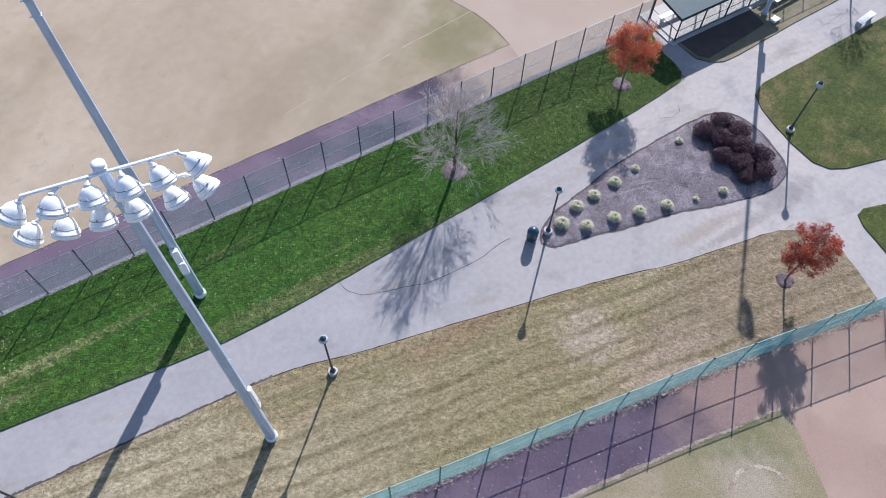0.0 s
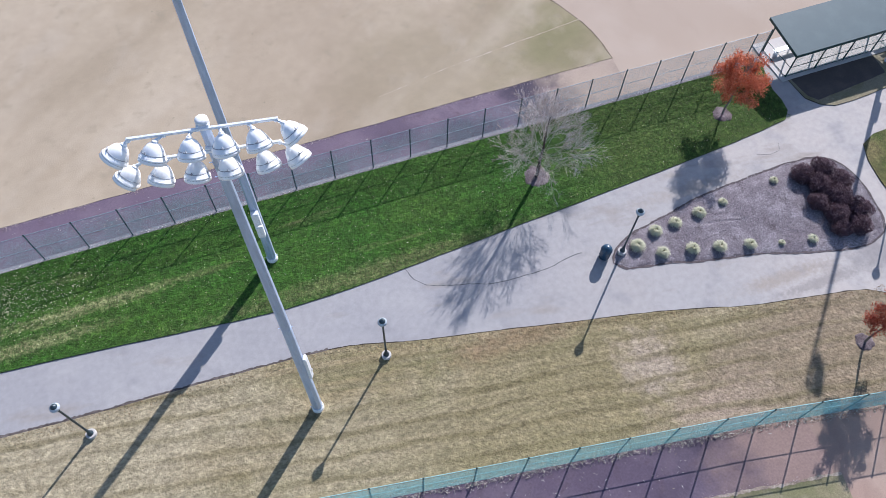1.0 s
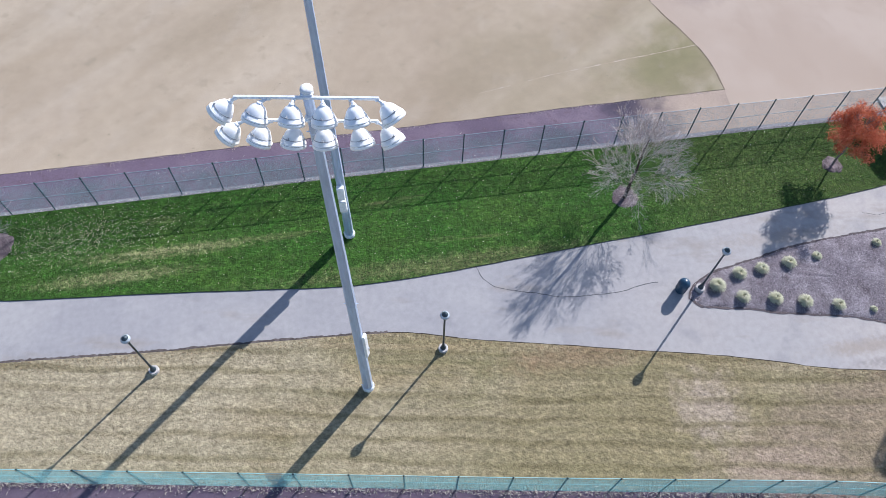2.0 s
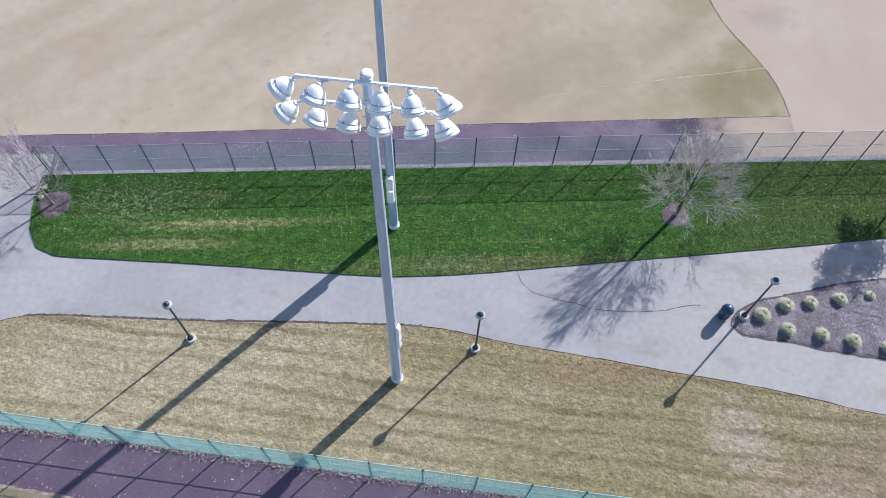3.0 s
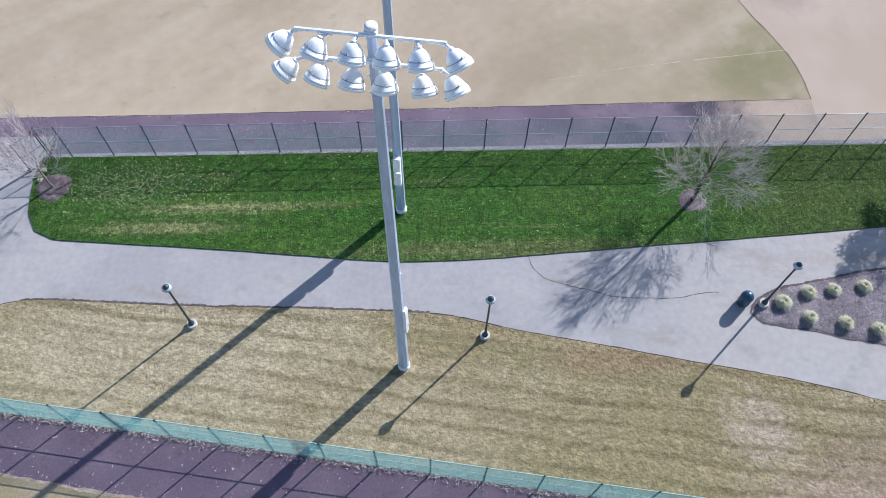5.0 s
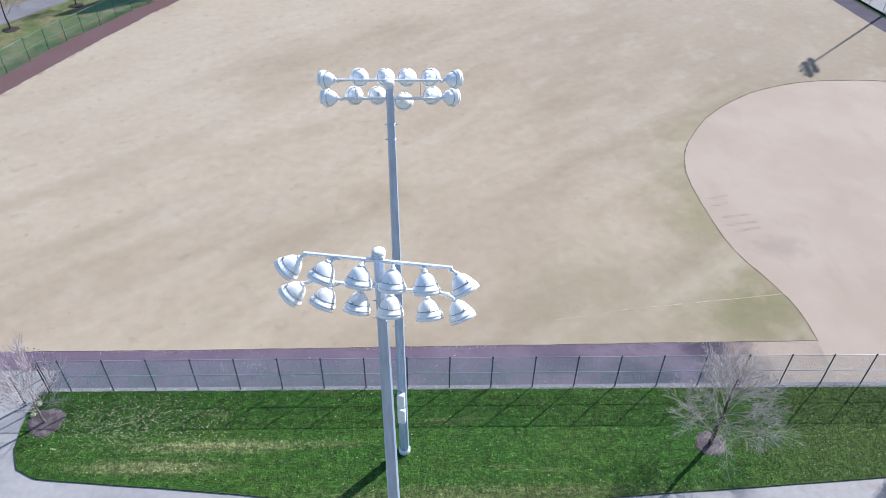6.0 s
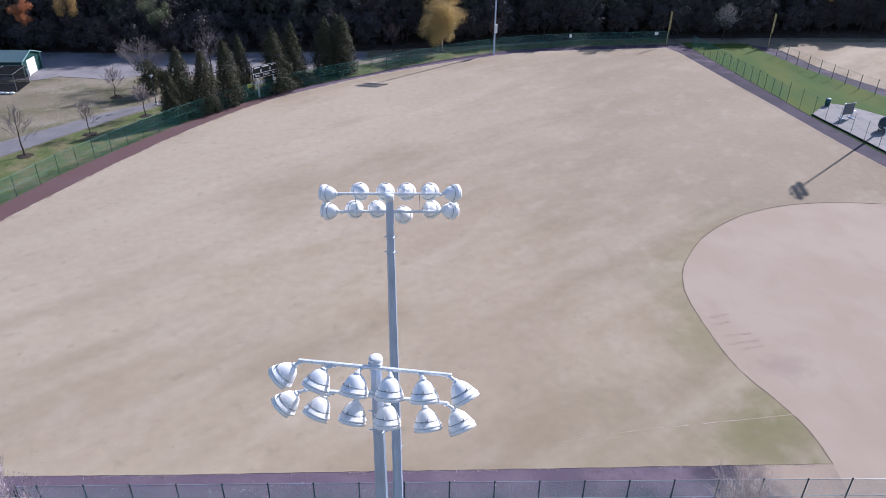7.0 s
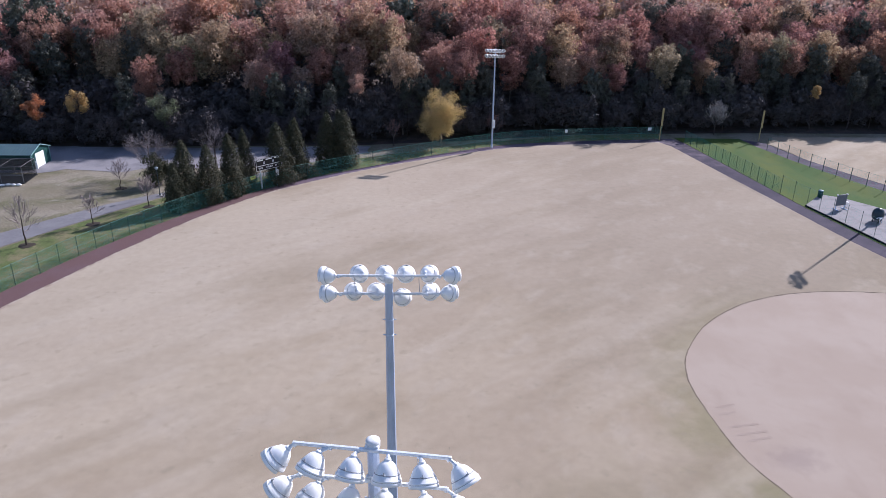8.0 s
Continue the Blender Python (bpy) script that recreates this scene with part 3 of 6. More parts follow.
FAR_FENCE = curve([(-42.9, 44.5), (-40.0, 52.3), (-38.1, 57.6), (-36.1, 61.9), (-34.0, 66.2), (-31.7, 70.4), (-28.5, 75.7), (-25.2, 80.2), (-22.0, 84.2),
                   (-16.7, 89.5), (-9.6, 95.0), (-0.5, 101.6), (11.5, 108.9), (20.5, 112.2), (31.0, 114.0), (44.2, 115.6)], 2.37)
FAR_TURF = curve([(-44.0, 15.9), (-43.6, 26.0), (-41.4, 38.0), (-38.9, 46.6), (-36.4, 53.2), (-33.5, 60.2), (-29.9, 68.2), (-25.2, 76.6), (-19.4, 84.4),
                  (-9.0, 93.8), (-0.3, 99.8), (12.4, 107.0), (20.5, 109.9), (31.0, 111.5), (43.2, 113.0)])
RIGHT_TURF = [(44.5, 110.1), (46.6, 96.4), (48.9, 82.8), (50.4, 72.8), (51.6, 65.5), (52.8, 59.8), (54.4, 50.2)]
INFIELD = curve([(24.85, 16.65), (24.85, 18.4), (24.5, 20.4), (23.55, 22.8), (22.6, 25.2), (22.15, 28.0), (21.9, 31.0), (21.85, 34.1), (22.2, 36.5),
                 (22.95, 38.7), (24.4, 41.2), (26.8, 44.4), (30.8, 47.8), (34.4, 49.7), (37.7, 50.75), (42.0, 51.25), (47.4, 50.9), (54.4, 49.4)])
RIGHT_FENCE = [(47.6, 112.6), (50.2, 93.0), (52.2, 77.0), (54.9, 62.9), (58.4, 44.0)]

sheet("ground", [(-900, -700), (900, -700), (900, 900), (-900, 900)], -0.06, M["ground"], "rough dry grass and bare earth to the horizon", "ground")
sheet("forest_floor", [(-320, 106), (-60, 107.5), (-12, 109.5), (14, 115), (30, 119), (60, 121), (330, 123), (330, 420), (-320, 420)], -0.045, M["litter"],
      "leaf-strewn floor of the autumn woods", "ground")
sheet("path", [(-34, -14), (-20.7, -14), (31, -26), (70, -26), (70, 13.1), (-20.3, 13.1), (-20.3, 14.6), (-46, 14.6), (-46, -2)], 0.0, M["asphalt"],
      "worn light grey asphalt footpath that forks round a planting bed", "path")
sheet("lawn_1", dense(LAWN_EDGE + [(34.2, 13.02), (-20.5, 13.02)]), 0.05, M["green"],
      "mown green lawn strip between the path and the fence", "lawn", 0.09, M["soil"])
sheet("lawn_2", dense(PATH_SOUTH + [(31.3, -10.4), (19.9, -8.2), (5.9, -5.92), (-20.5, -1.47), (-22.2, -1.2)]), 0.05, M["tan"],
      "dormant tan lawn with mowing stripes beside the path", "lawn", 0.09, M["soil"])
sheet("lawn_3", dense([(75, 6.2), (48.2, 5.6), (42.4, 5.4), (37.4, 5.25), (36.3, 4.75), (35.75, 3.6), (35.5, 2.1), (35.35, 0.6), (35.4, -1.2), (35.95, -2.1),
                       (36.9, -2.6), (39.6, -3.3), (75, -12)]), 0.05, M["olive"], "green lawn on the inner side of the fork", "lawn", 0.09, M["soil"])
sheet("lawn_4", dense([(34.8, -5.35), (35.4, -5.2), (36.9, -5.65), (75, -16), (75, -40), (34.2, -40), (34.2, -8), (34.45, -6.1)]), 0.05, M["olive"],
      "lawn corner between two paths", "lawn", 0.09, M["soil"])
sheet("lawn_5", dense([(34.95, 11.0), (35.1, 9.2), (35.7, 8.45), (36.6, 8.05), (38.0, 8.0), (43.3, 8.4), (75, 9.6), (75, 11.0)]), 0.05, M["bare"],
      "thin strip of worn tan grass before the dugout", "lawn", 0.09, M["soil"])
sheet("warning_track_1", dense(NEAR_FENCE + [(31.3, -12), (22.5, -12.4), (22.5, -11.6)] + TRACK_SOUTH[::-1], 1.0), 0.02, M["track"],
      "dark purple-brown cinder track along the fence", "warning track")
sheet("infield_1", [(15.0, -26), (22.4, -11.0), (22.4, -8.62), (31.4, -10.4), (33.9, -10.9), (34.1, -26)], 0.024, M["clay_near"], "pinkish clay infield", "infield")
sheet("outfield_1", dense(TRACK_SOUTH + [(22.3, -12.8), (21.2, -15.8), (17.0, -26), (-34, -26)], 0.7), 0.032, M["outfield_edge"],
      "dry tan and green turf of the near ball field", "turf", 0.03, M["outfield_edge"])
sheet("warning_track_2", [(-46, 14.62), (-20.2, 14.62), (-20.2, 13.11), (70, 13.11), (58.4, 44)] + RIGHT_FENCE[::-1][1:] + [(46, 116)] + FAR_FENCE[::-1] + [(-46, 30)],
      -0.01, M["track"], "purple-brown cinder warning track round the outfield", "warning track")
sheet("infield_2", dense([(24.6, 13.12), (70, 13.12), (60, 49.4), (54.4, 49.4)] + INFIELD[::-1], 0.5, 0.06), -0.006, M["clay"],
      "smooth pale pink clay infield with a curved edge", "infield")
sheet("outfield_2", dense([(-44, 16.0), (-14, 16.1), (6.8, 16.4), (24.7, 16.65)] + INFIELD + RIGHT_TURF[::-1] + FAR_TURF[::-1], 0.35, 0.05), 0.008, M["outfield"],
      "wide dormant tan outfield turf", "turf", 0.014, M["outfield"])


def band(inner, wide):
    """The strip of the given width along a line, to its left."""
    out = []
    for k, p in enumerate(inner):
        a, b = np.array(inner[max(0, k - 1)]), np.array(inner[min(len(inner) - 1, k + 1)])
        d = (b - a) / (np.linalg.norm(b - a) + 1e-9)
        w = wide * (0.75 + 0.5 * noise.noise((p[0] * 0.15, p[1] * 0.15, 0)))
        out.append((p[0] - d[1] * w, p[1] + d[0] * w))
    return inner + out[::-1]


sheet("verge_1", dense([(-58, 38), (-47.6, 61.0), (-43.8, 67.2), (-40.5, 72.4), (-35.6, 79.4), (-30, 85), (-22, 92), (-12, 100), (0, 106.5), (11, 112.5), (30, 118.5), (45, 120)] + FAR_FENCE[::-1] + [(-44, 36)]),
      -0.03, M["verge"], "patchy green grass verge behind the outfield fence", "lawn")
sheet("path_2", dense([(-64, 45), (-55.5, 58), (-49.5, 66.7), (-45.5, 72.0), (-41.4, 77.3), (-36.6, 81.6), (-28, 89), (-18, 98), (-17, 96.6), (-27, 87.4), (-35.6, 80.0),
                       (-40.3, 73.1), (-43.6, 67.9), (-47.2, 62.2), (-53, 53), (-60, 42)]), -0.015, M["asphalt_dull"], "grey asphalt path behind the outfield fence", "path")
sheet("gravel_lot", dense([(-110, 94), (-75, 92), (-57.5, 91.6), (-54, 93.6), (-46, 92.4), (-41, 94.6), (-30, 95.2), (-17.5, 99), (-9, 104.5), (-9, 109), (-41, 107), (-75, 108), (-110, 108)], 1.5, 0.5),
      -0.02, M["gravel"], "pale gravel parking lot before the woods", "gravel")
sheet("lawn_6", dense(RIGHT_FENCE + [(75, 44), (69.5, 80), (67.4, 85.0), (65.2, 90.8), (61.9, 101.0), (59.8, 110.2), (59.0, 116), (47, 116.5)]), 0.02, M["lime"],
      "green grass strip between two ball fields", "lawn", 0.06, M["soil"])
sheet("warning_track_3", [(59.8, 110.2), (61.9, 101.0), (65.2, 90.8), (67.4, 85.0), (75, 62), (80, 62), (70.5, 85.5), (67.8, 92.0), (64.6, 101.4), (62.4, 113), (59.0, 116)],
      0.0, M["track"], "grey cinder track of the second field", "warning track")
sheet("outfield_3", dense([(62.9, 112), (64.6, 101.4), (67.8, 92.0), (70.5, 85.5), (80, 62), (150, 62), (150, 119), (66, 117.6)], 1.0, 0.2), 0.02, M["outfield"],
      "tan turf of the second ball field", "turf")
# outline follows the roof's shadow, so the shade is partly painted here
sheet("dugout_apron", dense([(35.15, 10.95), (35.35, 9.3), (35.8, 8.75), (36.8, 8.85), (41.6, 9.35), (41.8, 10.95)], 0.4, 0.06), 0.056, M["shaded_soil"], "bare brown soil in front of the dugout, darkened where the roof's shadow lies", "soil")
sheet("gravel_strip", [(-20.4, 13.0), (34.2, 13.0), (34.2, 13.42), (-20.4, 13.27)], 0.03, M["gravel"], "narrow pale gravel strip under the fence", "gravel")
sheet("concrete_pad", [(52.55, 77.9), (56.9, 82.6), (59.2, 81.4), (64.5, 73.5), (67.0, 64), (55.3, 63.4)], 0.12, M["pad"], "grey concrete pad beside the foul line fence", "pad", 0.16)
sheet("dugout_walk", [(33.55, 8.75), (34.95, 8.9), (35.2, 11.1), (34.0, 13.0), (33.6, 10.6)], 0.012, M["concrete"], "grey concrete walk to the dugout", "path")

pad_kerb = thing("pad_kerb", 52.5, 77.8, 0.0, 0, "black rubber edging along the concrete pad", "kerb", kind="structure")
bm = bmesh.new()
add_box(bm, (7.35, 0, 0.11), (14.7, 0.16, 0.22), Matrix.Rotation(math.atan2(63.4 - 77.9, 55.3 - 52.5), 4, "Z"), 0.03)
part("edging", bm, M["black"], pad_kerb)

# planting bed: a low mound
BED = curve([(17.6, 2.4), (18.0, 3.1), (19.5, 3.75), (23.3, 4.5), (26.1, 4.85), (30.4, 5.05), (32.8, 4.9), (34.0, 3.9), (34.3, 2.1), (33.9, -0.2), (32.9, -1.25), (31.0, -1.4),
             (28.5, -0.75), (25.7, 0.1), (22.2, 0.9), (19.4, 1.6), (18.1, 1.85), (17.6, 2.35)], 0.4)[:-1]
BED = dense(BED, 0.3, 0.04)


def mound(name, outline, height, material, label, category):
    cx, cy = np.mean(outline, 0)
    n, v, f = len(outline), [], []
    rings = [(1.0, -0.05), (0.985, 0.03), (0.9, 0.55), (0.7, 0.85), (0.45, 0.95), (0.2, 1.0)]
    for s, h in rings:
        for x, y in outline:
            X, Y = cx + (x - cx) * s, cy + (y - cy) * s
            v.append((X, Y, 0.002 + height * h + (0.03 * noise.noise((X * 3, Y * 3, 1)) if s < 0.97 else 0)))
    v.append((cx, cy, height))
    for r in range(len(rings) - 1):
        for k in range(n):
            j = (k + 1) % n
            f.append((r * n + k, r * n + j, (r + 1) * n + j, (r + 1) * n + k))
    r = len(rings) - 1
    f += [(r * n + k, r * n + (k + 1) % n, len(v) - 1) for k in range(n)]
    return tagged(place(name, mesh_of(name, v, f, material, smooth=True)), label, category)


tagged(mound("planting_bed", BED, 0.12, M["mulch"], "grey-brown wood mulch bed in the fork of the path", "planting bed"), kind="structure")


def ring_bed(x, y, r, mulch="mulch_dark"):
    rag = [1 + 0.06 * math.sin(3 * a + x) + 0.045 * math.sin(7 * a + y) + 0.03 * math.sin(13 * a) for a in (2 * math.pi * k / 44 for k in range(44))]
    pts = [(x + r * w * math.cos(2 * math.pi * k / 44), y + r * w * math.sin(2 * math.pi * k / 44)) for k, w in enumerate(rag)]
    ob = mound("mulch_ring", pts, 0.07, M[mulch], "round dark mulch ring at the foot of a tree", "mulch ring")
    ob.location.z = 0.05
    return ob


# cracks in the asphalt, chalk line
def strip(name, points, width, z, material, label, category, parent=None):
    rng = np.random.default_rng(3)
    v, f = [], []
    for k, p in enumerate(points):
        a, b = np.array(points[max(0, k - 1)]), np.array(points[min(len(points) - 1, k + 1)])
        d = (b - a) / (np.linalg.norm(b - a) + 1e-9)
        w = width * rng.uniform(0.4, 1.4) / 2
        v += [(p[0] - d[1] * w, p[1] + d[0] * w, z), (p[0] + d[1] * w, p[1] - d[0] * w, z)]
    f = [(2 * k + 1, 2 * k + 3, 2 * k + 2, 2 * k) for k in range(len(points) - 1)]
    return tagged(place(name, mesh_of(name, v, f, material)), label, category, kind="structure")


# ---- fences ----
def chain_link(length, height, pitch, wire, sag=0.0):
    """A diamond lattice of thin wires in the x-z plane."""
    segs = []
    for u in np.arange(-height, length, pitch):
        for way in (1, -1):
            a, b = u, u + height
            lo, hi = max(a, 0.0), min(b, length)
            if hi - lo < 0.02:
                continue
            z0, z1 = (lo - a), (hi - a)
            if way < 0:
                z0, z1 = height - z0, height - z1
            segs.append((lo, 0.003 * way, z0, hi, 0.003 * way, z1, wire, wire))
    return tubes(segs, 3)


def fence(points, height, spacing, post_mat, rail_mat, mesh_mat, label, pitch=0.072, wire=0.0024, rails=(0.5, 1.0), post_r=0.036, rail_r=0.021, low=0.05):
    """Posts, rails and mesh along a line of points, each straight run on its own."""
    root = thing("chain_link_fence", *points[0], 0.0, 0.0, label, "fence")
    bm = bmesh.new()
    add_tube(bm, (0, 0, 0), (0, 0, height + 0.03), post_r, seg=8)
    add_lathe(bm, [(post_r * 1.25, height + 0.0), (post_r * 1.25, height + 0.05), (post_r * 0.6, height + 0.09), (0.001, height + 0.1)], 8)
    post_me = bpy.data.meshes.new("post")
    bm.to_mesh(post_me)
    bm.free()
    post_me.materials.append(post_mat)
    o = Vector((*points[0], 0))
    first = True
    for a, b in zip(points, points[1:]):
        a, b = Vector((*a, 0)), Vector((*b, 0))
        d = b - a
        length = d.length
        turn = Matrix.Translation(a - o) @ Matrix.Rotation(math.atan2(d.y, d.x), 4, "Z")
        n = max(1, round(length / spacing))
        for k in range(0 if first else 1, n + 1):
            place("post", post_me, root, Matrix.Translation((a - o).lerp(b - o, k / n)))
        first = False
        for r in rails:
            bm = bmesh.new()
            add_tube(bm, (0, 0.0, height * r), (length, 0.0, height * r), rail_r, seg=6)
            part("rail", bm, rail_mat, root).matrix_basis = turn
        v, f = chain_link(length, height - low, pitch, wire)
        v[:, 2] += low
        v[:, 1] -= post_r + 0.004
        net = place("mesh", mesh_of("mesh", v, f, mesh_mat), root, turn)
        tagged(net, kind="stuff")
    return root


NORTH_FENCE = [(-19.95, 13.08), (-18.87, 13.1), (-11.8, 13.14), (4.65, 13.2), (32.96, 13.27), (34.1, 13.3)]
fence(NORTH_FENCE, 2.5, 2.361, M["post_green"], M["rail_grey"], M["mesh_grey"], "tall grey chain-link fence with dark green posts along the lawn", wire=0.003)
fence(NEAR_FENCE[0:], 2.44, 2.41, M["post_green"], M["rail_teal"], M["mesh_teal"], "teal vinyl chain-link fence between the lawn and the near field", wire=0.0036)
fence(FAR_FENCE, 2.3, 2.37, M["post_green"], M["rail_far"], M["mesh_green"], "green chain-link outfield fence that curves before the trees", pitch=0.10, wire=0.0037, post_r=0.03, rail_r=0.016)
fence(RIGHT_FENCE[:2] + [(51.4, 83.0)], 2.3, 2.2, M["post_green"], M["mesh_green"], M["mesh_green"], "green chain-link fence along the foul line", pitch=0.11, wire=0.0028, rails=(0.99,), post_r=0.036, rail_r=0.008)
fence([(51.4, 83.0)] + RIGHT_FENCE[2:], 2.8, 2.55, M["post_green"], M["mesh_green"], M["mesh_green"], "tall green chain-link screen beside the concrete pad", pitch=0.25, wire=0.0018, rails=(0.995,), post_r=0.027, rail_r=0.006)
fence([(60.6, 108.0), (62.7, 97.0), (64.9, 89.2), (68.0, 81.6), (72.5, 70)], 2.2, 2.5, M["post_green"], M["mesh_green"], M["mesh_green"],
      "dark green chain-link fence of the second field", pitch=0.2, wire=0.003, rails=(0.99,), post_r=0.045, rail_r=0.01)
fence([(-20.05, 13.02), (-20.95, 12.1)], 2.3, 1.8, M["post_green"], M["post_green"], M["mesh_grey"], "open chain-link gate leaf at the fence end", rails=(0.02, 0.5, 1.0))
fence([(31.7, -10.6), (34.1, -11.3), (40, -13)], 2.44, 2.4, M["post_green"], M["post_green"], M["mesh_teal"], "teal chain-link gate beside the path", rails=(0.05, 0.5, 1.0))

fence([(45.75, 13.3), (59.5, 13.4)], 4.0, 1.96, M["post_green"], M["post_green"], M["mesh_green"], "dark green chain-link fence beside the dugout", pitch=0.12, wire=0.0016)


# ---- sports light poles ----
def fixture_meshes():
    """The meshes of one floodlight: bell, rim bands with a half visor, clamp ring with its latch and a rim shadow line,
    lens. The mouth looks along -z.
    """
    def made(name, material, bm):
        me = bpy.data.meshes.new(name)
        bm.to_mesh(me)
        bm.free()
        me.materials.append(material)
        me.polygons.foreach_set("use_smooth", np.ones(len(me.polygons), dtype=bool))
        return me

    bm = bmesh.new()
    add_lathe(bm, [(0.001, 0.30), (0.062, 0.295), (0.074, 0.235), (0.115, 0.215), (0.168, 0.17), (0.212, 0.105), (0.244, 0.035), (0.258, -0.005), (0.266, -0.03)], 28)
    bell = made("reflector", M["white"], bm)
    bm = bmesh.new()
    add_lathe(bm, [(0.262, -0.035), (0.284, -0.05), (0.305, -0.115), (0.318, -0.128), (0.322, -0.132), (0.326, -0.165), (0.319, -0.168), (0.30, -0.13), (0.28, -0.06)], 28)
    add_lathe(bm, [(0.318, -0.172), (0.326, -0.19), (0.332, -0.25), (0.326, -0.25), (0.316, -0.19)], 18, Matrix.Rotation(radians(-15), 4, "Z"), 210)
    visor = made("visor", M["white"], bm)
    bm = bmesh.new()
    add_lathe(bm, [(0.270, -0.022), (0.281, -0.024), (0.281, -0.036), (0.268, -0.038)], 28)
    add_box(bm, (0.278, 0.0, -0.02), (0.022, 0.085, 0.026), Matrix.Rotation(radians(80), 4, "Z"))
    add_box(bm, (0.284, 0.0, 0.0), (0.02, 0.016, 0.075), Matrix.Rotation(radians(84), 4, "Z"))
    # grey half ring modelled as the shadow line under the rim band
    add_lathe(bm, [(0.313, -0.166), (0.320, -0.168), (0.320, -0.175), (0.313, -0.177)], 18, Matrix.Rotation(radians(-15), 4, "Z"), 210)
    strap = made("clamp_and_shade_ring", M["dark_strap"], bm)
    bm = bmesh.new()
    add_lathe(bm, [(0.30, -0.12), (0.2, -0.142), (0.1, -0.155), (0.001, -0.16)], 20)
    return bell, visor, strap, made("lens", M["lens"], bm)


FIX = fixture_meshes()


def light_pole(x, y, height, turn, arms, aims, label, drop=0.34, reach=0.3, tilt=55.0, base_r=0.25, top_r=0.13, boxes=(), face=-1, foot=None):
    """A steel pole with two cross-arms. arms: heights; aims: for each arm, pairs of place along it and yaw of the lamp."""
    root = thing("light_pole", x, y, 0, turn, label, "light pole", "sports light poles")
    bm = bmesh.new()
    add_tube(bm, (0, 0, 0.28), (0, 0, height * 0.46), base_r, base_r + (top_r - base_r) * 0.45, 8, False)
    add_tube(bm, (0, 0, height * 0.445), (0, 0, height - 0.1), base_r + (top_r - base_r) * 0.38, top_r, 8)
    part("pole", bm, M["galv"], root).matrix_basis = pose(0, 0, 0, 0, 0, 10)
    bm = bmesh.new()
    add_lathe(bm, [(base_r * 1.22, -0.1), (base_r * 1.22, 0.22), (base_r * 1.15, 0.3), (base_r * 0.9, 0.31)], 14)
    part("footing", bm, foot or M["paint_white"], root, "concrete footing collar", True)
    bm = bmesh.new()
    add_lathe(bm, [(top_r * 0.95, height - 0.16), (top_r * 1.22, height - 0.13), (top_r * 1.26, height + 0.02), (top_r * 1.2, height + 0.05), (top_r * 0.7, height + 0.075), (0.001, height + 0.08)], 20)
    part("cap", bm, M["paint_white"], root, "rounded white pole cap", True)
    for z in (0.32, height * 0.445, height - 2.2, height - 1.6):
        bm = bmesh.new()
        r = base_r + (top_r - base_r) * z / height
        add_lathe(bm, [(r * 0.98, z), (r + 0.018, z + 0.01), (r + 0.018, z + 0.05), (r * 0.98, z + 0.06)], 8)
        add_tube(bm, (r, 0, z + 0.03), (r + 0.09, 0, z + 0.03), 0.018, seg=6)
        add_tube(bm, (-r, 0, z + 0.03), (-r - 0.09, 0, z + 0.03), 0.018, seg=6)
        part("band", bm, M["galv"], root)
    for (z, half, shift), lamps in zip(arms, aims):
        r = base_r + (top_r - base_r) * z / height
        front = face * (r + 0.045)
        bm = bmesh.new()
        add_box(bm, (shift, front, z), (2 * half, 0.075, 0.075), bevel=0.008)
        add_box(bm, (0, front * 0.6, z), (0.3, 0.12, 0.16), bevel=0.01)
        part("crossarm", bm, M["alu"], root, "square aluminium cross-arm")
        for s, px, yaw, *low in lamps:
            a = radians(yaw)
            aim = Vector((math.sin(a), face * math.cos(a), 0))
            at = Vector((s, front, z - 0.03))
            mid = Vector((px, front, z)) + Vector((0, aim.y * reach, -drop - sum(low)))
            down = radians(tilt - 0.4 * abs(yaw))
            way = (aim * math.cos(down) - Vector((0, 0, math.sin(down)))).normalized()
            q = way.to_track_quat("-Z", "Y").to_matrix().to_4x4()
            m = Matrix.Translation(mid) @ q
            lamp = place("floodlight", FIX[0], root, m, "white bell-shaped floodlight")
            place("visor", FIX[1], lamp)
            place("clamp_and_shade_ring", FIX[2], lamp, label="dark clamp ring, with a grey half ring as the rim's shadow line")
            place("lens", FIX[3], lamp)
            inv = m.inverted()
            bm = bmesh.new()
            neck = mid - way * 0.27
            add_tube(bm, inv @ at, inv @ neck, 0.034, 0.05, 8)
            add_tube(bm, inv @ neck, inv @ (mid - way * 0.21), 0.075, 0.085, 10)
            add_box(bm, inv @ at, (0.1, 0.1, 0.1), None, 0.015)
            part("bracket", bm, M["alu"], lamp)
    for z, h, w, dpt, angle in boxes:
        r = base_r + (top_r - base_r) * z / height
        bm = bmesh.new()
        m = Matrix.Rotation(radians(angle), 4, "Z")
        add_box(bm, (0, -(r + dpt / 2), z), (w, dpt, h), m, 0.02)
        add_box(bm, (0, -(r + dpt + 0.012), z), (w * 0.9, 0.02, h * 0.94), m, 0.006)
        add_box(bm, (w * 0.36, -(r + dpt + 0.035), z - h * 0.2), (0.03, 0.03, 0.16), m)
        part("ballast_box", bm, M["paint_white"], root, "white electrical box")
    if len(arms) > 1:
        for s in (-arms[0][1] * 0.68, arms[0][1] * 0.58):
            bm = bmesh.new()
            add_tube(bm, (s, face * 0.2, arms[0][0]), (s + 0.03, face * 0.22, arms[1][0]), 0.009, seg=5)
            part("cable", bm, M["dark_strap"], root)
    return root


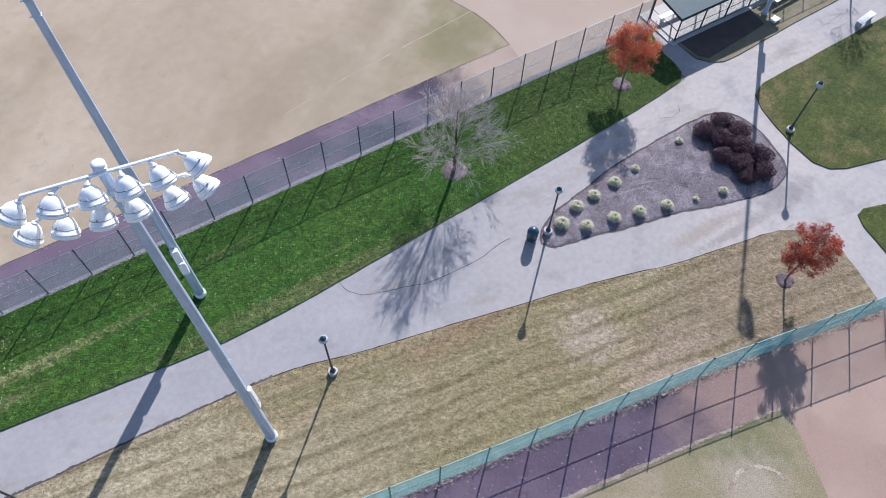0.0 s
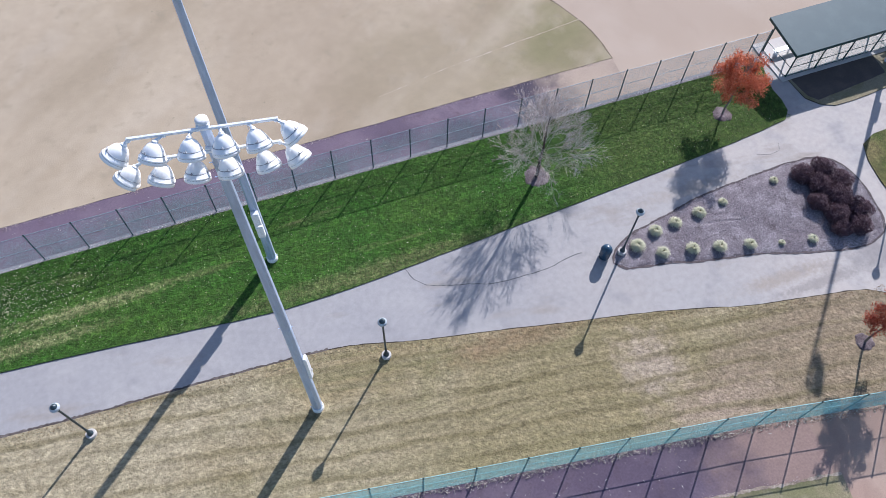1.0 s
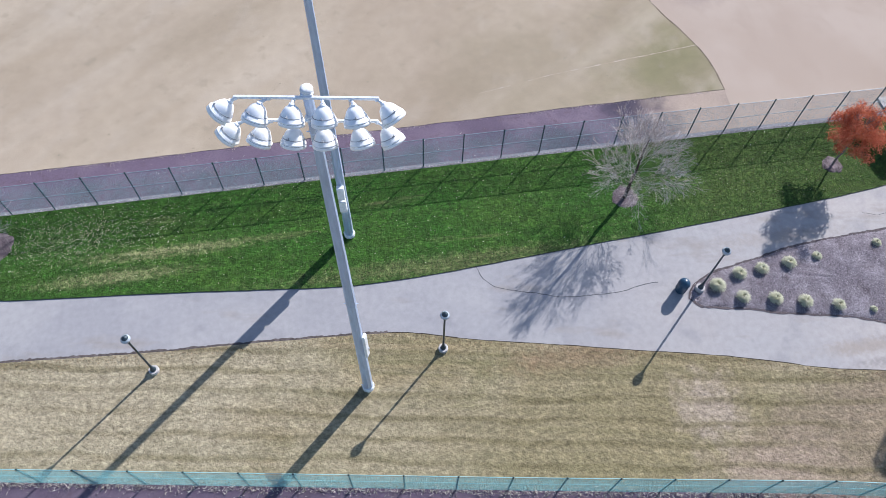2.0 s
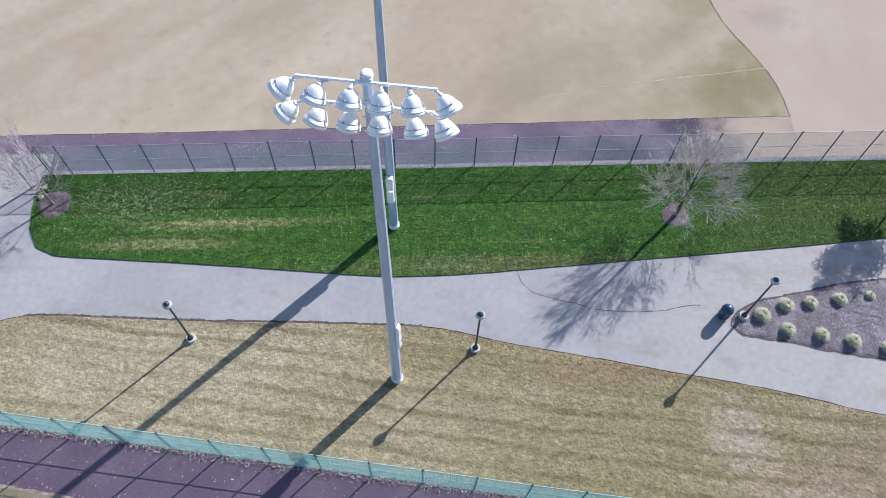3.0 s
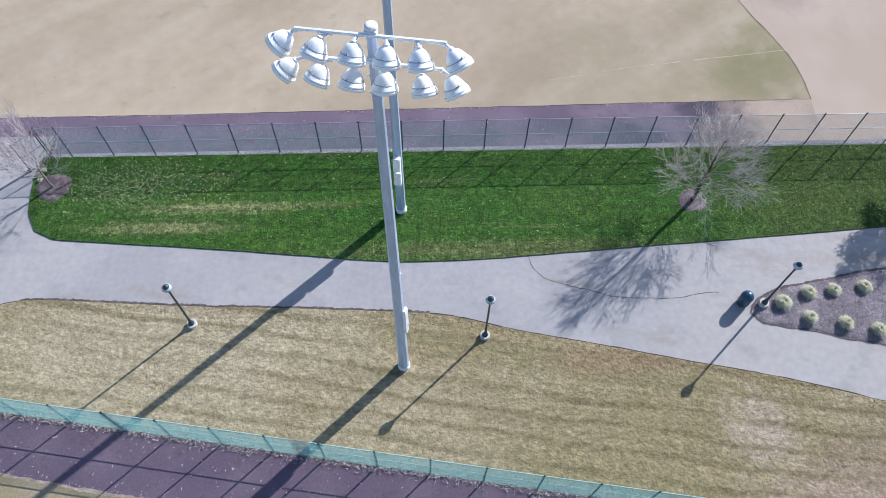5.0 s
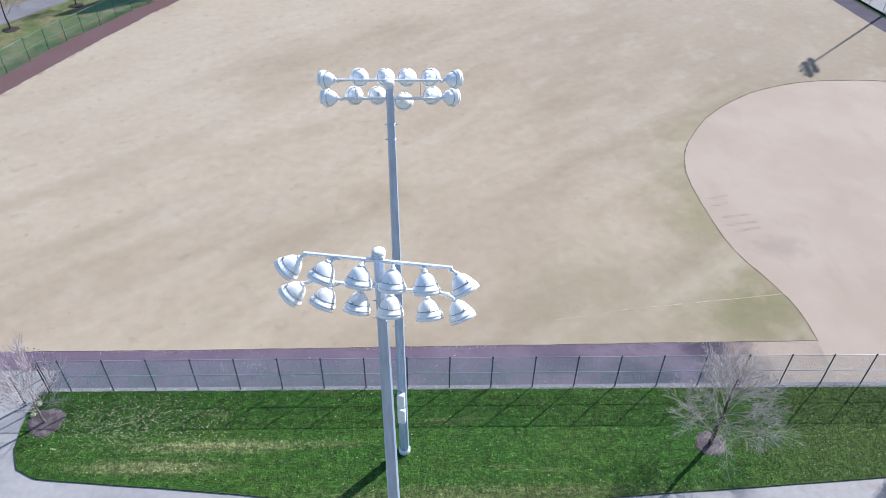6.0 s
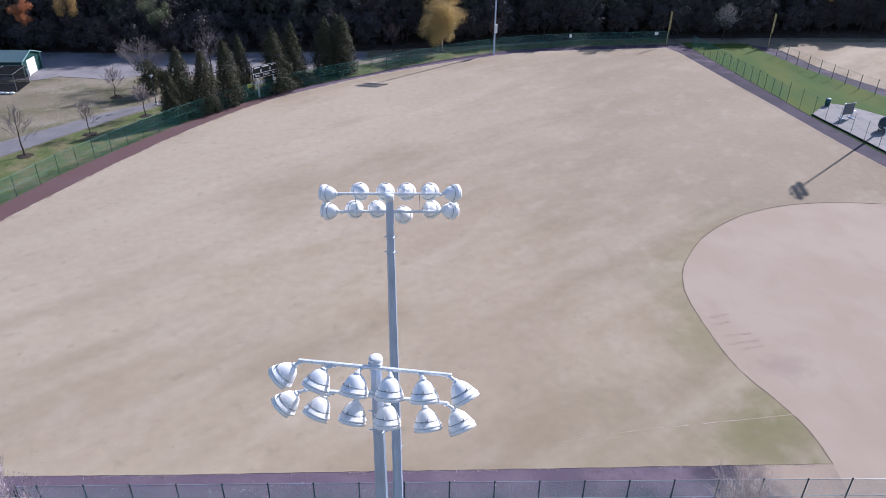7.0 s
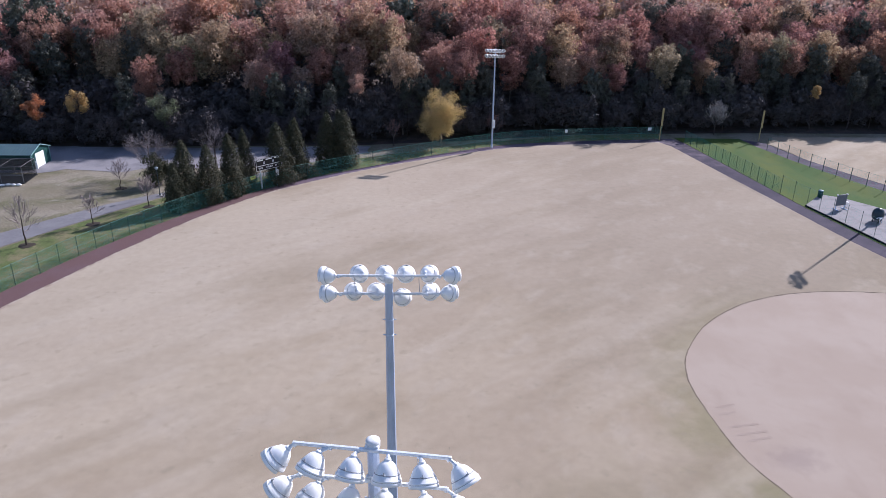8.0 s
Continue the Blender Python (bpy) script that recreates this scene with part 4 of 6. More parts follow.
NEAR_UP = [(-1.72, -2.03, -64), (-0.92, -1.22, -34), (-0.3, -0.37, -12), (0.38, 0.41, 2), (1.06, 1.18, 16), (1.70, 2.0, 52)]
NEAR_LOW = [(-1.66, -2.04, -60), (-1.02, -1.27, -34), (-0.40, -0.45, -14), (0.3, 0.33, 3), (1.05, 1.24, 22), (1.66, 1.97, 44)]
light_pole(0, 0, 21.2, -8.8, [(21.1, 1.76, 0.0), (20.27, 1.62, 0.05)], [NEAR_UP, NEAR_LOW],
           "tall galvanised steel pole with twelve white floodlights on the tan lawn", drop=0.28, reach=0.3, tilt=64, boxes=[(5.5, 2.2, 0.26, 0.12, 72)])
FAR_UP = [(-1.72, -2.05, -70), (-0.95, -0.98, -25), (-0.2, -0.16, -5), (0.5, 0.54, 8), (1.25, 1.3, 25), (1.72, 2.08, 62)]
FAR_LOW = [(-1.66, -2.03, -66), (-1.15, -1.2, -25), (-0.4, -0.46, -10), (0.38, 0.42, 6, 0.22), (1.3, 1.36, 22), (1.66, 2.0, 55)]
light_pole(-0.13, 9.02, 20.95, 0, [(20.95, 1.74, 0.0), (20.27, 1.68, 0.0)], [FAR_UP, FAR_LOW],
           "tall galvanised steel pole with floodlights, on the green lawn", drop=0.06, reach=0.36, tilt=38, face=1,
           boxes=[(4.62, 0.95, 0.36, 0.26, -8), (3.5, 0.95, 0.36, 0.26, -8)])
SMALL_UP = [(-1.15, -1.32, -40), (-0.75, -0.8, -20), (-0.27, -0.27, -8), (0.27, 0.27, 8), (0.75, 0.8, 20), (1.15, 1.32, 40)]
light_pole(12.3, 108.6, 16.7, -10, [(16.6, 1.2, 0.0), (15.75, 1.2, 0.0)], [SMALL_UP, SMALL_UP],
           "distant steel light pole with floodlights at the outfield fence", drop=0.1, reach=0.34, tilt=35, boxes=[(4.2, 1.4, 0.45, 0.3, 40)], base_r=0.16, top_r=0.09)
light_pole(42.4, 10.2, 15.7, 50, [(15.6, 0.8, 0.0)], [[(-0.6, -0.75, -30), (0.0, 0.0, 0), (0.6, 0.75, 30)]],
           "steel light pole with floodlights behind the dugout", tilt=40, boxes=[(3.2, 1.1, 0.4, 0.25, 60)], base_r=0.17, top_r=0.08, foot=M["galv"])
light_pole(62.7, 75.5, 20.0, 80, [(19.9, 1.2, 0.0), (19.1, 1.2, 0.0)], [SMALL_UP, SMALL_UP],
           "steel light pole with floodlights beside the concrete pad", tilt=40, boxes=[(4.2, 1.4, 0.4, 0.25, 60)], base_r=0.16, top_r=0.08)


# ---- lamp posts ----
def lamp_post(x, y, height, z=0.05, globe_scale=1.0):
    root = thing("street_lamp", x, y, z, 0, "dark green path lamp with a globe head and concrete foot", "street lamp", "path lamps")
    h = height - z
    bm = bmesh.new()
    add_lathe(bm, [(0.25, -0.1), (0.25, 0.16), (0.235, 0.19), (0.001, 0.195)], 18)
    part("footing", bm, M["light_concrete"], root, "round pale concrete footing")
    bm = bmesh.new()
    add_lathe(bm, [(0.15, 0.19), (0.15, 0.23), (0.11, 0.26), (0.1, 0.42), (0.065, 0.5), (0.055, 0.9), (0.048, h - 0.62), (0.075, h - 0.60), (0.08, h - 0.54), (0.05, h - 0.52)], 12)
    part("pole", bm, M["lamp_green"], root, smooth=True)
    bm = bmesh.new()
    add_lathe(bm, [(0.09, h - 0.53), (0.13, h - 0.46), (0.2, h - 0.34), (0.23, h - 0.26), (0.21, h - 0.19), (0.15, h - 0.14)], 16)
    part("globe", bm, M["globe"], root, "frosted glass globe", True)
    bm = bmesh.new()
    add_lathe(bm, [(0.15, h - 0.165), (0.155, h - 0.145), (0.12, h - 0.09), (0.07, h - 0.05), (0.035, h - 0.04), (0.03, h), (0.001, h + 0.015)], 16)
    part("cap", bm, M["lamp_green"], root, "dark cap with a small finial", True)
    return root


lamp_post(-10.5, 2.4, 4.3)
lamp_post(4.0, 1.44, 4.35)
lamp_post(18.32, 2.86, 4.35)
lamp_post(36.02, 1.38, 4.35)
lamp_post(-35.6, 81.0, 4.2, -0.03)


# ---- trees ----
def branch_segments(rng, height, spread, trunk_r, first, levels, kids, up=0.5, shrink=0.66, wig=0.1, n0=14, stem=0.62):
    """Limbs of a bare tree as tube rows; the trunk comes first."""
    trunk, limbs = [], []
    p = np.zeros(3)
    steps = 6
    tall = first + (height - first) * stem
    for k in range(steps):
        q = np.array([0.035 * rng.normal(), 0.035 * rng.normal(), tall * (k + 1) / steps])
        trunk.append((*p, *q, trunk_r * (1 - 0.13 * k), trunk_r * (1 - 0.13 * (k + 1))))
        p = q

    def grow(p, d, length, r, level):
        q, n = p.copy(), 3
        for k in range(n):
            d2 = d + wig * rng.normal(size=3) + np.array([0, 0, up * 0.18])
            d = d2 / np.linalg.norm(d2)
            e = q + d * length / n
            limbs.append((*q, *e, max(r * (1 - 0.25 * k / n), 0.0075), max(r * (1 - 0.25 * (k + 1) / n), 0.006)))
            if level < levels:
                side(e, d, length, r, level)
            q = e
        if level < levels:
            for _ in range(kids):
                side(q, d, length, r, level)

    def side(p, d, length, r, level):
        t = np.cross(d, rng.normal(size=3))
        t /= np.linalg.norm(t) + 1e-9
        a = rng.uniform(0.3, 0.75)
        grow(p, d * math.cos(a) + t * math.sin(a), length * shrink * rng.uniform(0.75, 1.15), r * 0.5, level + 1)

    for k in range(n0):
        a = 2.4 * k + rng.uniform(-0.3, 0.3)
        t = (k + 0.5) / n0
        lean = (1.4 - 1.15 * t) * spread
        d = np.array([math.cos(a) * lean, math.sin(a) * lean, 0.8])
        d /= np.linalg.norm(d)
        z = first * 0.9 + (tall - first * 0.9) * t
        grow(np.array([0, 0, z]), d, (height - first) * (0.46 - 0.16 * t) * rng.uniform(0.85, 1.1), trunk_r * (0.19 - 0.06 * t), 1)
    return trunk, limbs


def fit_crown(v, height, first, radius):
    """Brings a crown into its height and width."""
    top = np.percentile(v[:, 2], 99.5)
    v[:, 2] = np.where(v[:, 2] > first, first + (v[:, 2] - first) * (height - first) / (top - first), v[:, 2])
    wide = np.percentile(np.hypot(v[:, 0], v[:, 1]), 98)
    v[:, :2] *= radius / wide
    return v


def bare_tree(x, y, z, seed, height, spread, trunk_r, first, levels=4, kids=1, twig=None, label="", up=0.5, radius=None, wig=0.1, fine=0.0, n0=14, stem=0.62, bark="bark_dark"):
    rng = np.random.default_rng(seed)
    trunk, limbs = branch_segments(rng, height, spread, trunk_r, first, levels, kids, up, wig=wig, n0=n0, stem=stem)
    limbs = [s[:6] + (max(s[6], fine), max(s[7], fine)) for s in limbs]
    v, f = tubes(limbs, 3)
    v = fit_crown(v, height, first, radius or height * 0.36)
    root = thing("bare_tree", x, y, z, 0, label, "tree", "bare trees")
    tv, tf = tubes(trunk, 8)
    place("trunk", mesh_of("trunk", tv, tf, M[bark]), root)
    place("crown", mesh_of("crown", v, f, twig or M["twig"]), root, label="fine bare branches")
    return root


def leafy_tree(x, y, z, seed, height, radius, first, leaf_mat, count, size, trunk_r, label, clumps=26, squash=1.0, centre_shift=(0, 0), bark="bark", tuft=0.36, out=0.86):
    rng = np.random.default_rng(seed)
    trunk, limbs = branch_segments(rng, height * 0.93, radius / (height - first) * 1.3, trunk_r, first, 3, 1)
    root = thing("tree", x, y, z, 0, label, "tree")
    tv, tf = tubes(trunk, 8)
    place("trunk", mesh_of("trunk", tv, tf, M[bark]), root)
    mid, half = (first * 0.9 + height) / 2, (height - first * 0.9) / 2
    lv, lf = tubes([s for s in limbs], 4)
    lv[:, 2] = np.clip(lv[:, 2], 0, height)
    lv[:, :2] *= min(1.0, radius * 0.9 / np.abs(lv[:, :2]).max())
    place("limbs", mesh_of("limbs", lv, lf, M["bark"]), root)
    d = rng.normal(size=(clumps, 3))
    d /= np.linalg.norm(d, axis=1)[:, None]
    cc = d * rng.uniform(0.35, out, (clumps, 1)) * [radius, radius, half * squash] + [centre_shift[0], centre_shift[1], mid]
    pick = rng.integers(0, clumps, count)
    o = rng.normal(size=(count, 3))
    o /= np.linalg.norm(o, axis=1)[:, None]
    rr = radius * tuft * rng.uniform(0.3, 1.0, (count, 1)) * rng.uniform(0.7, 1.2, (clumps, 1))[pick]
    c = cc[pick] + o * rr
    c[:, 2] = np.minimum(c[:, 2], height)
    v, f = leaves(c, size, rng, normals=o)
    place("crown", mesh_of("crown", v, f, leaf_mat), root, label="loose crown of small leaves")
    return root


ring_bed(15.97, 9.28, 0.76)
bare_tree(15.97, 9.28, 0.1, 5, 6.4, 1.05, 0.12, 0.7, 4, 3, None, "young bare tree with pale spreading twigs in a mulch ring", radius=3.0, wig=0.08, fine=0.0062, up=0.06, n0=20, stem=0.8)
ring_bed(-19.4, 10.95, 0.95)
bare_tree(-19.4, 10.95, 0.1, 8, 5.7, 1.1, 0.075, 0.9, 4, 1, Mat("mauve_twigs", (0.43, 0.365, 0.385), 0.9).vary(0.6, 1.4).done(), "bare pale-twigged tree in a mulch ring at the lawn's end",
          radius=2.2, wig=0.05, fine=0.0075, up=0.4, n0=18, stem=0.34, bark="bark")
ring_bed(29.18, 9.8, 0.62)
leafy_tree(29.18, 9.8, 0.1, 11, 4.9, 1.75, 1.6, M["orange_leaf"], 12500, 0.1, 0.07, "young maple with bright orange-red leaves on the lawn", 60, tuft=0.25, out=1.0)
ring_bed(27.84, -6.37, 0.5)
leafy_tree(27.84, -6.37, 0.1, 12, 4.9, 1.45, 1.9, M["red_leaf"], 11500, 0.085, 0.07, "young maple with deep red leaves on the tan lawn", 60, tuft=0.25, out=1.0)
leafy_tree(3.4, 109.6, -0.04, 13, 9.8, 4.2, 1.4, M["yellow_leaf"], 17000, 0.19, 0.2, "rounded tree with yellow autumn leaves behind the outfield fence", 34)
PINK = Mat("pinkish_twigs", (0.22, 0.13, 0.12), 0.9).vary(0.6, 1.3).done()
MID_TWIG = Mat("dull_twigs", (0.27, 0.23, 0.235), 0.9).vary(0.6, 1.3).done()
GREY_TWIG = Mat("grey_twigs", (0.33, 0.27, 0.265), 0.9).vary(0.6, 1.3).done()
bare_tree(-4.8, 109.3, -0.04, 21, 4.8, 0.7, 0.09, 1.4, 3, 2, PINK, "small bare tree with reddish twigs behind the fence")
bare_tree(12.9, 113.8, -0.04, 22, 5.2, 0.7, 0.09, 1.4, 3, 2, PINK, "small bare tree with reddish twigs beside the far light pole")
bare_tree(-44.4, 62.9, -0.03, 23, 5.9, 0.75, 0.11, 1.5, 3, 1, GREY_TWIG, "leafless street tree in a mulch circle by the path", fine=0.02)
bare_tree(-39.9, 69.8, -0.03, 24, 3.9, 0.75, 0.08, 1.2, 3, 1, GREY_TWIG, "small leafless tree in a mulch circle by the path", fine=0.02)
bare_tree(-35.5, 76.5, -0.03, 25, 4.3, 0.7, 0.08, 1.3, 3, 1, GREY_TWIG, "small leafless tree in a mulch circle by the path", fine=0.02)
bare_tree(-42.2, 84.2, -0.05, 26, 4.4, 0.7, 0.08, 1.2, 3, 1, GREY_TWIG, "leafless tree on the dry grass by the gravel lot", fine=0.02)
for x, y, r in ((-44.4, 62.9, 0.9), (-39.9, 69.8, 0.85), (-35.5, 76.5, 0.8), (-42.2, 84.2, 0.8)):
    ring_bed(x, y, r, "soil").location.z = -0.03
bare_tree(-39.9, 90.0, -0.05, 27, 6.9, 1.4, 0.18, 1.2, 4, 2, MID_TWIG, "wide bare tree with pale twigs by the gravel lot", radius=4.6)
leafy_tree(-37.3, 86.2, -0.05, 33, 4.7, 2.6, 0.0, M["conifer"], 5000, 0.25, 0.1, "broad dark evergreen shrub beside the tree row", 30)
bare_tree(-31.6, 94.5, -0.05, 28, 7.4, 1.2, 0.16, 1.6, 4, 1, MID_TWIG, "bare pale tree behind the evergreens", radius=3.2)
bare_tree(50.3, 9.3, 0.05, 30, 5.2, 0.9, 0.09, 1.5, 4, 1, M["twig"], "small bare tree beside the path and the bench", radius=2.0)
bare_tree(55.5, 119.5, -0.05, 29, 6.5, 0.9, 0.13, 1.5, 4, 2, M["twig"], "bare grey tree beyond the field corner")


# columnar evergreens behind the fence
def evergreen_mesh(seed, height, radius):
    rng = np.random.default_rng(seed)
    n = 8500
    z = height * (1 - np.power(rng.uniform(0, 1, n), 0.62) * 0.985)
    a = rng.uniform(0, 2 * np.pi, n)
    t = z / height
    prof = radius * np.clip(np.minimum(1.0, 0.72 + t * 2.4), 0, 1) * np.power(np.clip(1 - t, 0, 1), 0.62)
    lump = 1 + 0.36 * np.sin(3 * a + 5 * t + seed) * np.cos(9 * t + 2 * a + seed) + 0.1 * rng.normal(size=n)
    r = prof * lump * rng.uniform(0.55, 1.05, n)
    c = np.stack([r * np.cos(a), r * np.sin(a), z], 1)
    nrm = np.stack([np.cos(a), np.sin(a), 0.5 * np.ones(n)], 1)
    v, f = leaves(c, 0.26, rng, normals=nrm, aspect=0.45)
    return mesh_of("foliage", v, f, M["conifer"])


EVERGREEN = [evergreen_mesh(31 + k, 8.3, 1.75 + 0.15 * k) for k in range(3)]
bm = bmesh.new()
add_tube(bm, (0, 0, -0.1), (0, 0, 6.5), 0.14, 0.04, 7)
TRUNK_ME = bpy.data.meshes.new("trunk")
bm.to_mesh(TRUNK_ME)
bm.free()
TRUNK_ME.materials.append(M["bark_dark"])
for k, (x, y, h) in enumerate(((-31.0, 74.4, 6.6), (-30.4, 76.6, 8.9), (-27.9, 78.4, 7.9), (-25.8, 81.5, 8.7), (-24.6, 84.9, 8.5), (-20.5, 87.5, 8.9), (-18.4, 90.3, 9.0),
                               (-14.3, 95.3, 8.8), (-11.9, 96.2, 9.0), (-12.9, 98.4, 8.6))):
    ev = thing("evergreen", x, y, -0.03, 47 * k, "dense dark columnar evergreen behind the outfield fence", "tree", "row of evergreens")
    place("trunk", TRUNK_ME, ev)
    place("foliage", EVERGREEN[k % 3], ev)
    wide = h / 8.3 * (0.85 if k == 4 else 1.16)
    ev.scale = (wide, wide, h / 8.3)


# ---- woods ----
def wood_crown(rng, height, first, radius, count, size, clumps):
    mid, half = (first + height) / 2, (height - first) / 2
    d = rng.normal(size=(clumps, 3))
    d /= np.linalg.norm(d, axis=1)[:, None]
    cc = d * rng.uniform(0.3, 0.92, (clumps, 1)) * [radius, radius, half] + [0, 0, mid]
    pick = rng.integers(0, clumps, count)
    o = rng.normal(size=(count, 3))
    o /= np.linalg.norm(o, axis=1)[:, None]
    c = cc[pick] + o * radius * 0.25 * rng.uniform(0.4, 1.0, (count, 1)) * rng.uniform(0.7, 1.3, (clumps, 1))[pick]
    return far_leaves(c, size, rng, o)


def trunk_rows(rng, height, r):
    rows, p = [], np.zeros(3)
    for k in range(5):
        q = np.array([0.12 * rng.normal(), 0.12 * rng.normal(), height * (k + 1) / 5])
        rows.append((*p, *q, r * (1 - 0.17 * k), r * (1 - 0.17 * (k + 1))))
        p = q
    for k in range(9):
        a, z = rng.uniform(0, 6.28), height * rng.uniform(0.45, 0.9)
        L = rng.uniform(1.5, 3.5)
        rows.append((0, 0, z, L * math.cos(a), L * math.sin(a), z + L * rng.uniform(0.3, 1.0), r * 0.3, r * 0.08))
    return rows


KINDS = []
for k in range(6):
    rng = np.random.default_rng(60 + k)
    h = 22.0
    tv, tf = tubes(trunk_rows(rng, h * 0.9, 0.2), 6)
    cv, cf = wood_crown(rng, h, (9, 10.5, 8, 11, 9, 11)[k], (4.2, 4.8, 4.4, 4.0, 5.0, 4.3)[k], 6200, 0.35, 130)
    KINDS.append(("autumn_tree", mesh_of("trunk", tv, tf, M["bark"]), mesh_of("crown", cv, cf, M["autumn"]), "tall woodland tree with rust-red autumn leaves"))
for k in range(3):
    rng = np.random.default_rng(80 + k)
    tv, tf = tubes(trunk_rows(rng, 20, 0.22), 6)
    cv, cf = wood_crown(rng, 22.0, 4.0 + 2 * k, 3.4, 5000, 0.36, 90)
    KINDS.append(("pine_tree", mesh_of("trunk", tv, tf, M["bark_dark"]), mesh_of("crown", cv, cf, M["pine"]), "tall dark green woodland pine"))


def edge_y(x):
    """Where the tall trees begin."""
    return float(np.interp(x, [-120, -70, -40, -10, 20, 60, 150], [106.5, 107.5, 109.0, 114.0, 121.5, 125.5, 127.5]))


# young trees before the woods; the stand is open towards the sun beside them
SAPLINGS = ((-64.6, 107.0, 9.6, 2.0, 4.6, "amber_leaf"), (-58.0, 108.6, 9.6, 2.1, 5.8, "gold_leaf"), (-43.8, 108.4, 9.8, 2.9, 2.8, "olive_leaf"), (-12.0, 116.5, 12.4, 2.0, 7.4, "peach_leaf"),
            (76.0, 124.0, 9.0, 1.1, 6.5, "gold_leaf"))


def sunlit_lane(x, y):
    for sx, sy, h, r, *_ in SAPLINGS:
        dx, dy = x - sx, y - sy
        along, off = dx * TO_SUN.x + dy * TO_SUN.y, dx * TO_SUN.y - dy * TO_SUN.x
        if -1.0 < along < 1.35 * h and abs(off) < 0.8 * r + 1.2:
            return True
    return False


rng = np.random.default_rng(99)
made, rest = 0, []
for row in range(16):
    for x0 in np.arange(-125, 165, 5.0):
        x = x0 + rng.uniform(-2.4, 2.4) + (row % 2) * 3
        y = edge_y(x) + row * 4.4 + rng.uniform(-2, 2)
        s = rng.uniform(0.84, 1.14) * (0.52, 0.67, 0.81, 0.92, 1.0, 1.03, 1.06, 1.09, 1.12, 1.15, 1.18, 1.22)[min(row, 11)]
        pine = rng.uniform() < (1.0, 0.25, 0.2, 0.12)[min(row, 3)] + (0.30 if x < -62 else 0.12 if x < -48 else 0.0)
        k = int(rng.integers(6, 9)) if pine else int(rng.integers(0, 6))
        if sunlit_lane(x, y):
            continue
        near = row < 6 and -75 < x < 120
        if near and made < 290:
            name, tr, cr, label = KINDS[k]
            root = thing(name, x, y, -0.05, float(rng.uniform(0, 360)), label, "tree", "woods")
            root.scale = (s, s, s)
            place("trunk", tr, root)
            place("crown", cr, root)
            made += 1
        else:
            rest.append((x, y, s, pine))

pieces, index = [], []
for x, y, s, pine in rest:
    near = y < 185 and abs(x) < 105
    if pine:
        v, f = wood_crown(rng, 22.0, 7.0, 3.9, 1250 if near else 400, 0.62 if near else 1.1, 60)
    else:
        v, f = wood_crown(rng, 22.0, 10.0, 4.7, 1600 if near else 450, 0.56 if near else 1.05, 100)
    pieces.append((v * s + [x, y, 0], f))
    index += [3 if pine else int(rng.choice([0, 0, 1, 2, 2]))] * len(f)
v, f = joined(*pieces)
tagged(place("far_woods", mesh_of("far_woods", v, f, [M["stuff_red"], M["stuff_orange"], M["stuff_brown"], M["stuff_green"]], index)),
       "rust, red and green crowns of the woods behind", "woods", kind="stuff")

M["amber_leaf"] = Mat("amber_leaves", (0.5, 0.3, 0.1), 0.7).each([(0.52, 0.21, 0.11), (0.62, 0.30, 0.15), (0.45, 0.17, 0.09)], True).leafy(0.4).done()
M["olive_leaf"] = Mat("olive_leaves", (0.2, 0.2, 0.1), 0.7).each([(0.16, 0.19, 0.12), (0.24, 0.26, 0.15), (0.11, 0.13, 0.09)], True).leafy(0.3).done()
M["peach_leaf"] = Mat("peach_leaves", (0.5, 0.3, 0.2), 0.7).each([(0.50, 0.30, 0.24), (0.62, 0.42, 0.33), (0.36, 0.22, 0.19)], True).leafy(0.4).done()
M["gold_leaf"] = Mat("gold_leaves", (0.5, 0.3, 0.1), 0.7).each([(0.50, 0.32, 0.13), (0.60, 0.43, 0.20), (0.40, 0.26, 0.11)], True).leafy(0.4).done()
for k, (x, y, h, r, low, m) in enumerate(SAPLINGS):
    leafy_tree(x, y, -0.05, 140 + k, h, r, low, M[m], 4600, 0.2, 0.12,
               "young olive-green tree in the sun before the woods" if m == "olive_leaf" else "young tree with amber autumn leaves before the woods", 22, bark="bark_dark")

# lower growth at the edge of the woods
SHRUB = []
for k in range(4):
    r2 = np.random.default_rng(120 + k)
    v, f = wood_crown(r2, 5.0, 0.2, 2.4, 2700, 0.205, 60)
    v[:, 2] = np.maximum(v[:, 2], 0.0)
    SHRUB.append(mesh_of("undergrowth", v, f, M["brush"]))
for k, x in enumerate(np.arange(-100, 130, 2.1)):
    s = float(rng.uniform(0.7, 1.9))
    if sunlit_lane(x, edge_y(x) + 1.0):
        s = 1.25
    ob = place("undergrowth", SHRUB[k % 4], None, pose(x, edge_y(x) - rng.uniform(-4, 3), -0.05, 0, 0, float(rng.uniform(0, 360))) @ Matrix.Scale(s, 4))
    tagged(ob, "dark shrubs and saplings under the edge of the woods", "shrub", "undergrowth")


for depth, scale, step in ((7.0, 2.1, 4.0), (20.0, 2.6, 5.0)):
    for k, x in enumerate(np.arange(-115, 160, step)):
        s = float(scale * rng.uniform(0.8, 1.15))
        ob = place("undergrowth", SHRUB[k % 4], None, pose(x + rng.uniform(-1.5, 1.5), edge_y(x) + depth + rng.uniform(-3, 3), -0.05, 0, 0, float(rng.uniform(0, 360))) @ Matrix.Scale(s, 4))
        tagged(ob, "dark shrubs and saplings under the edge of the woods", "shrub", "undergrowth")


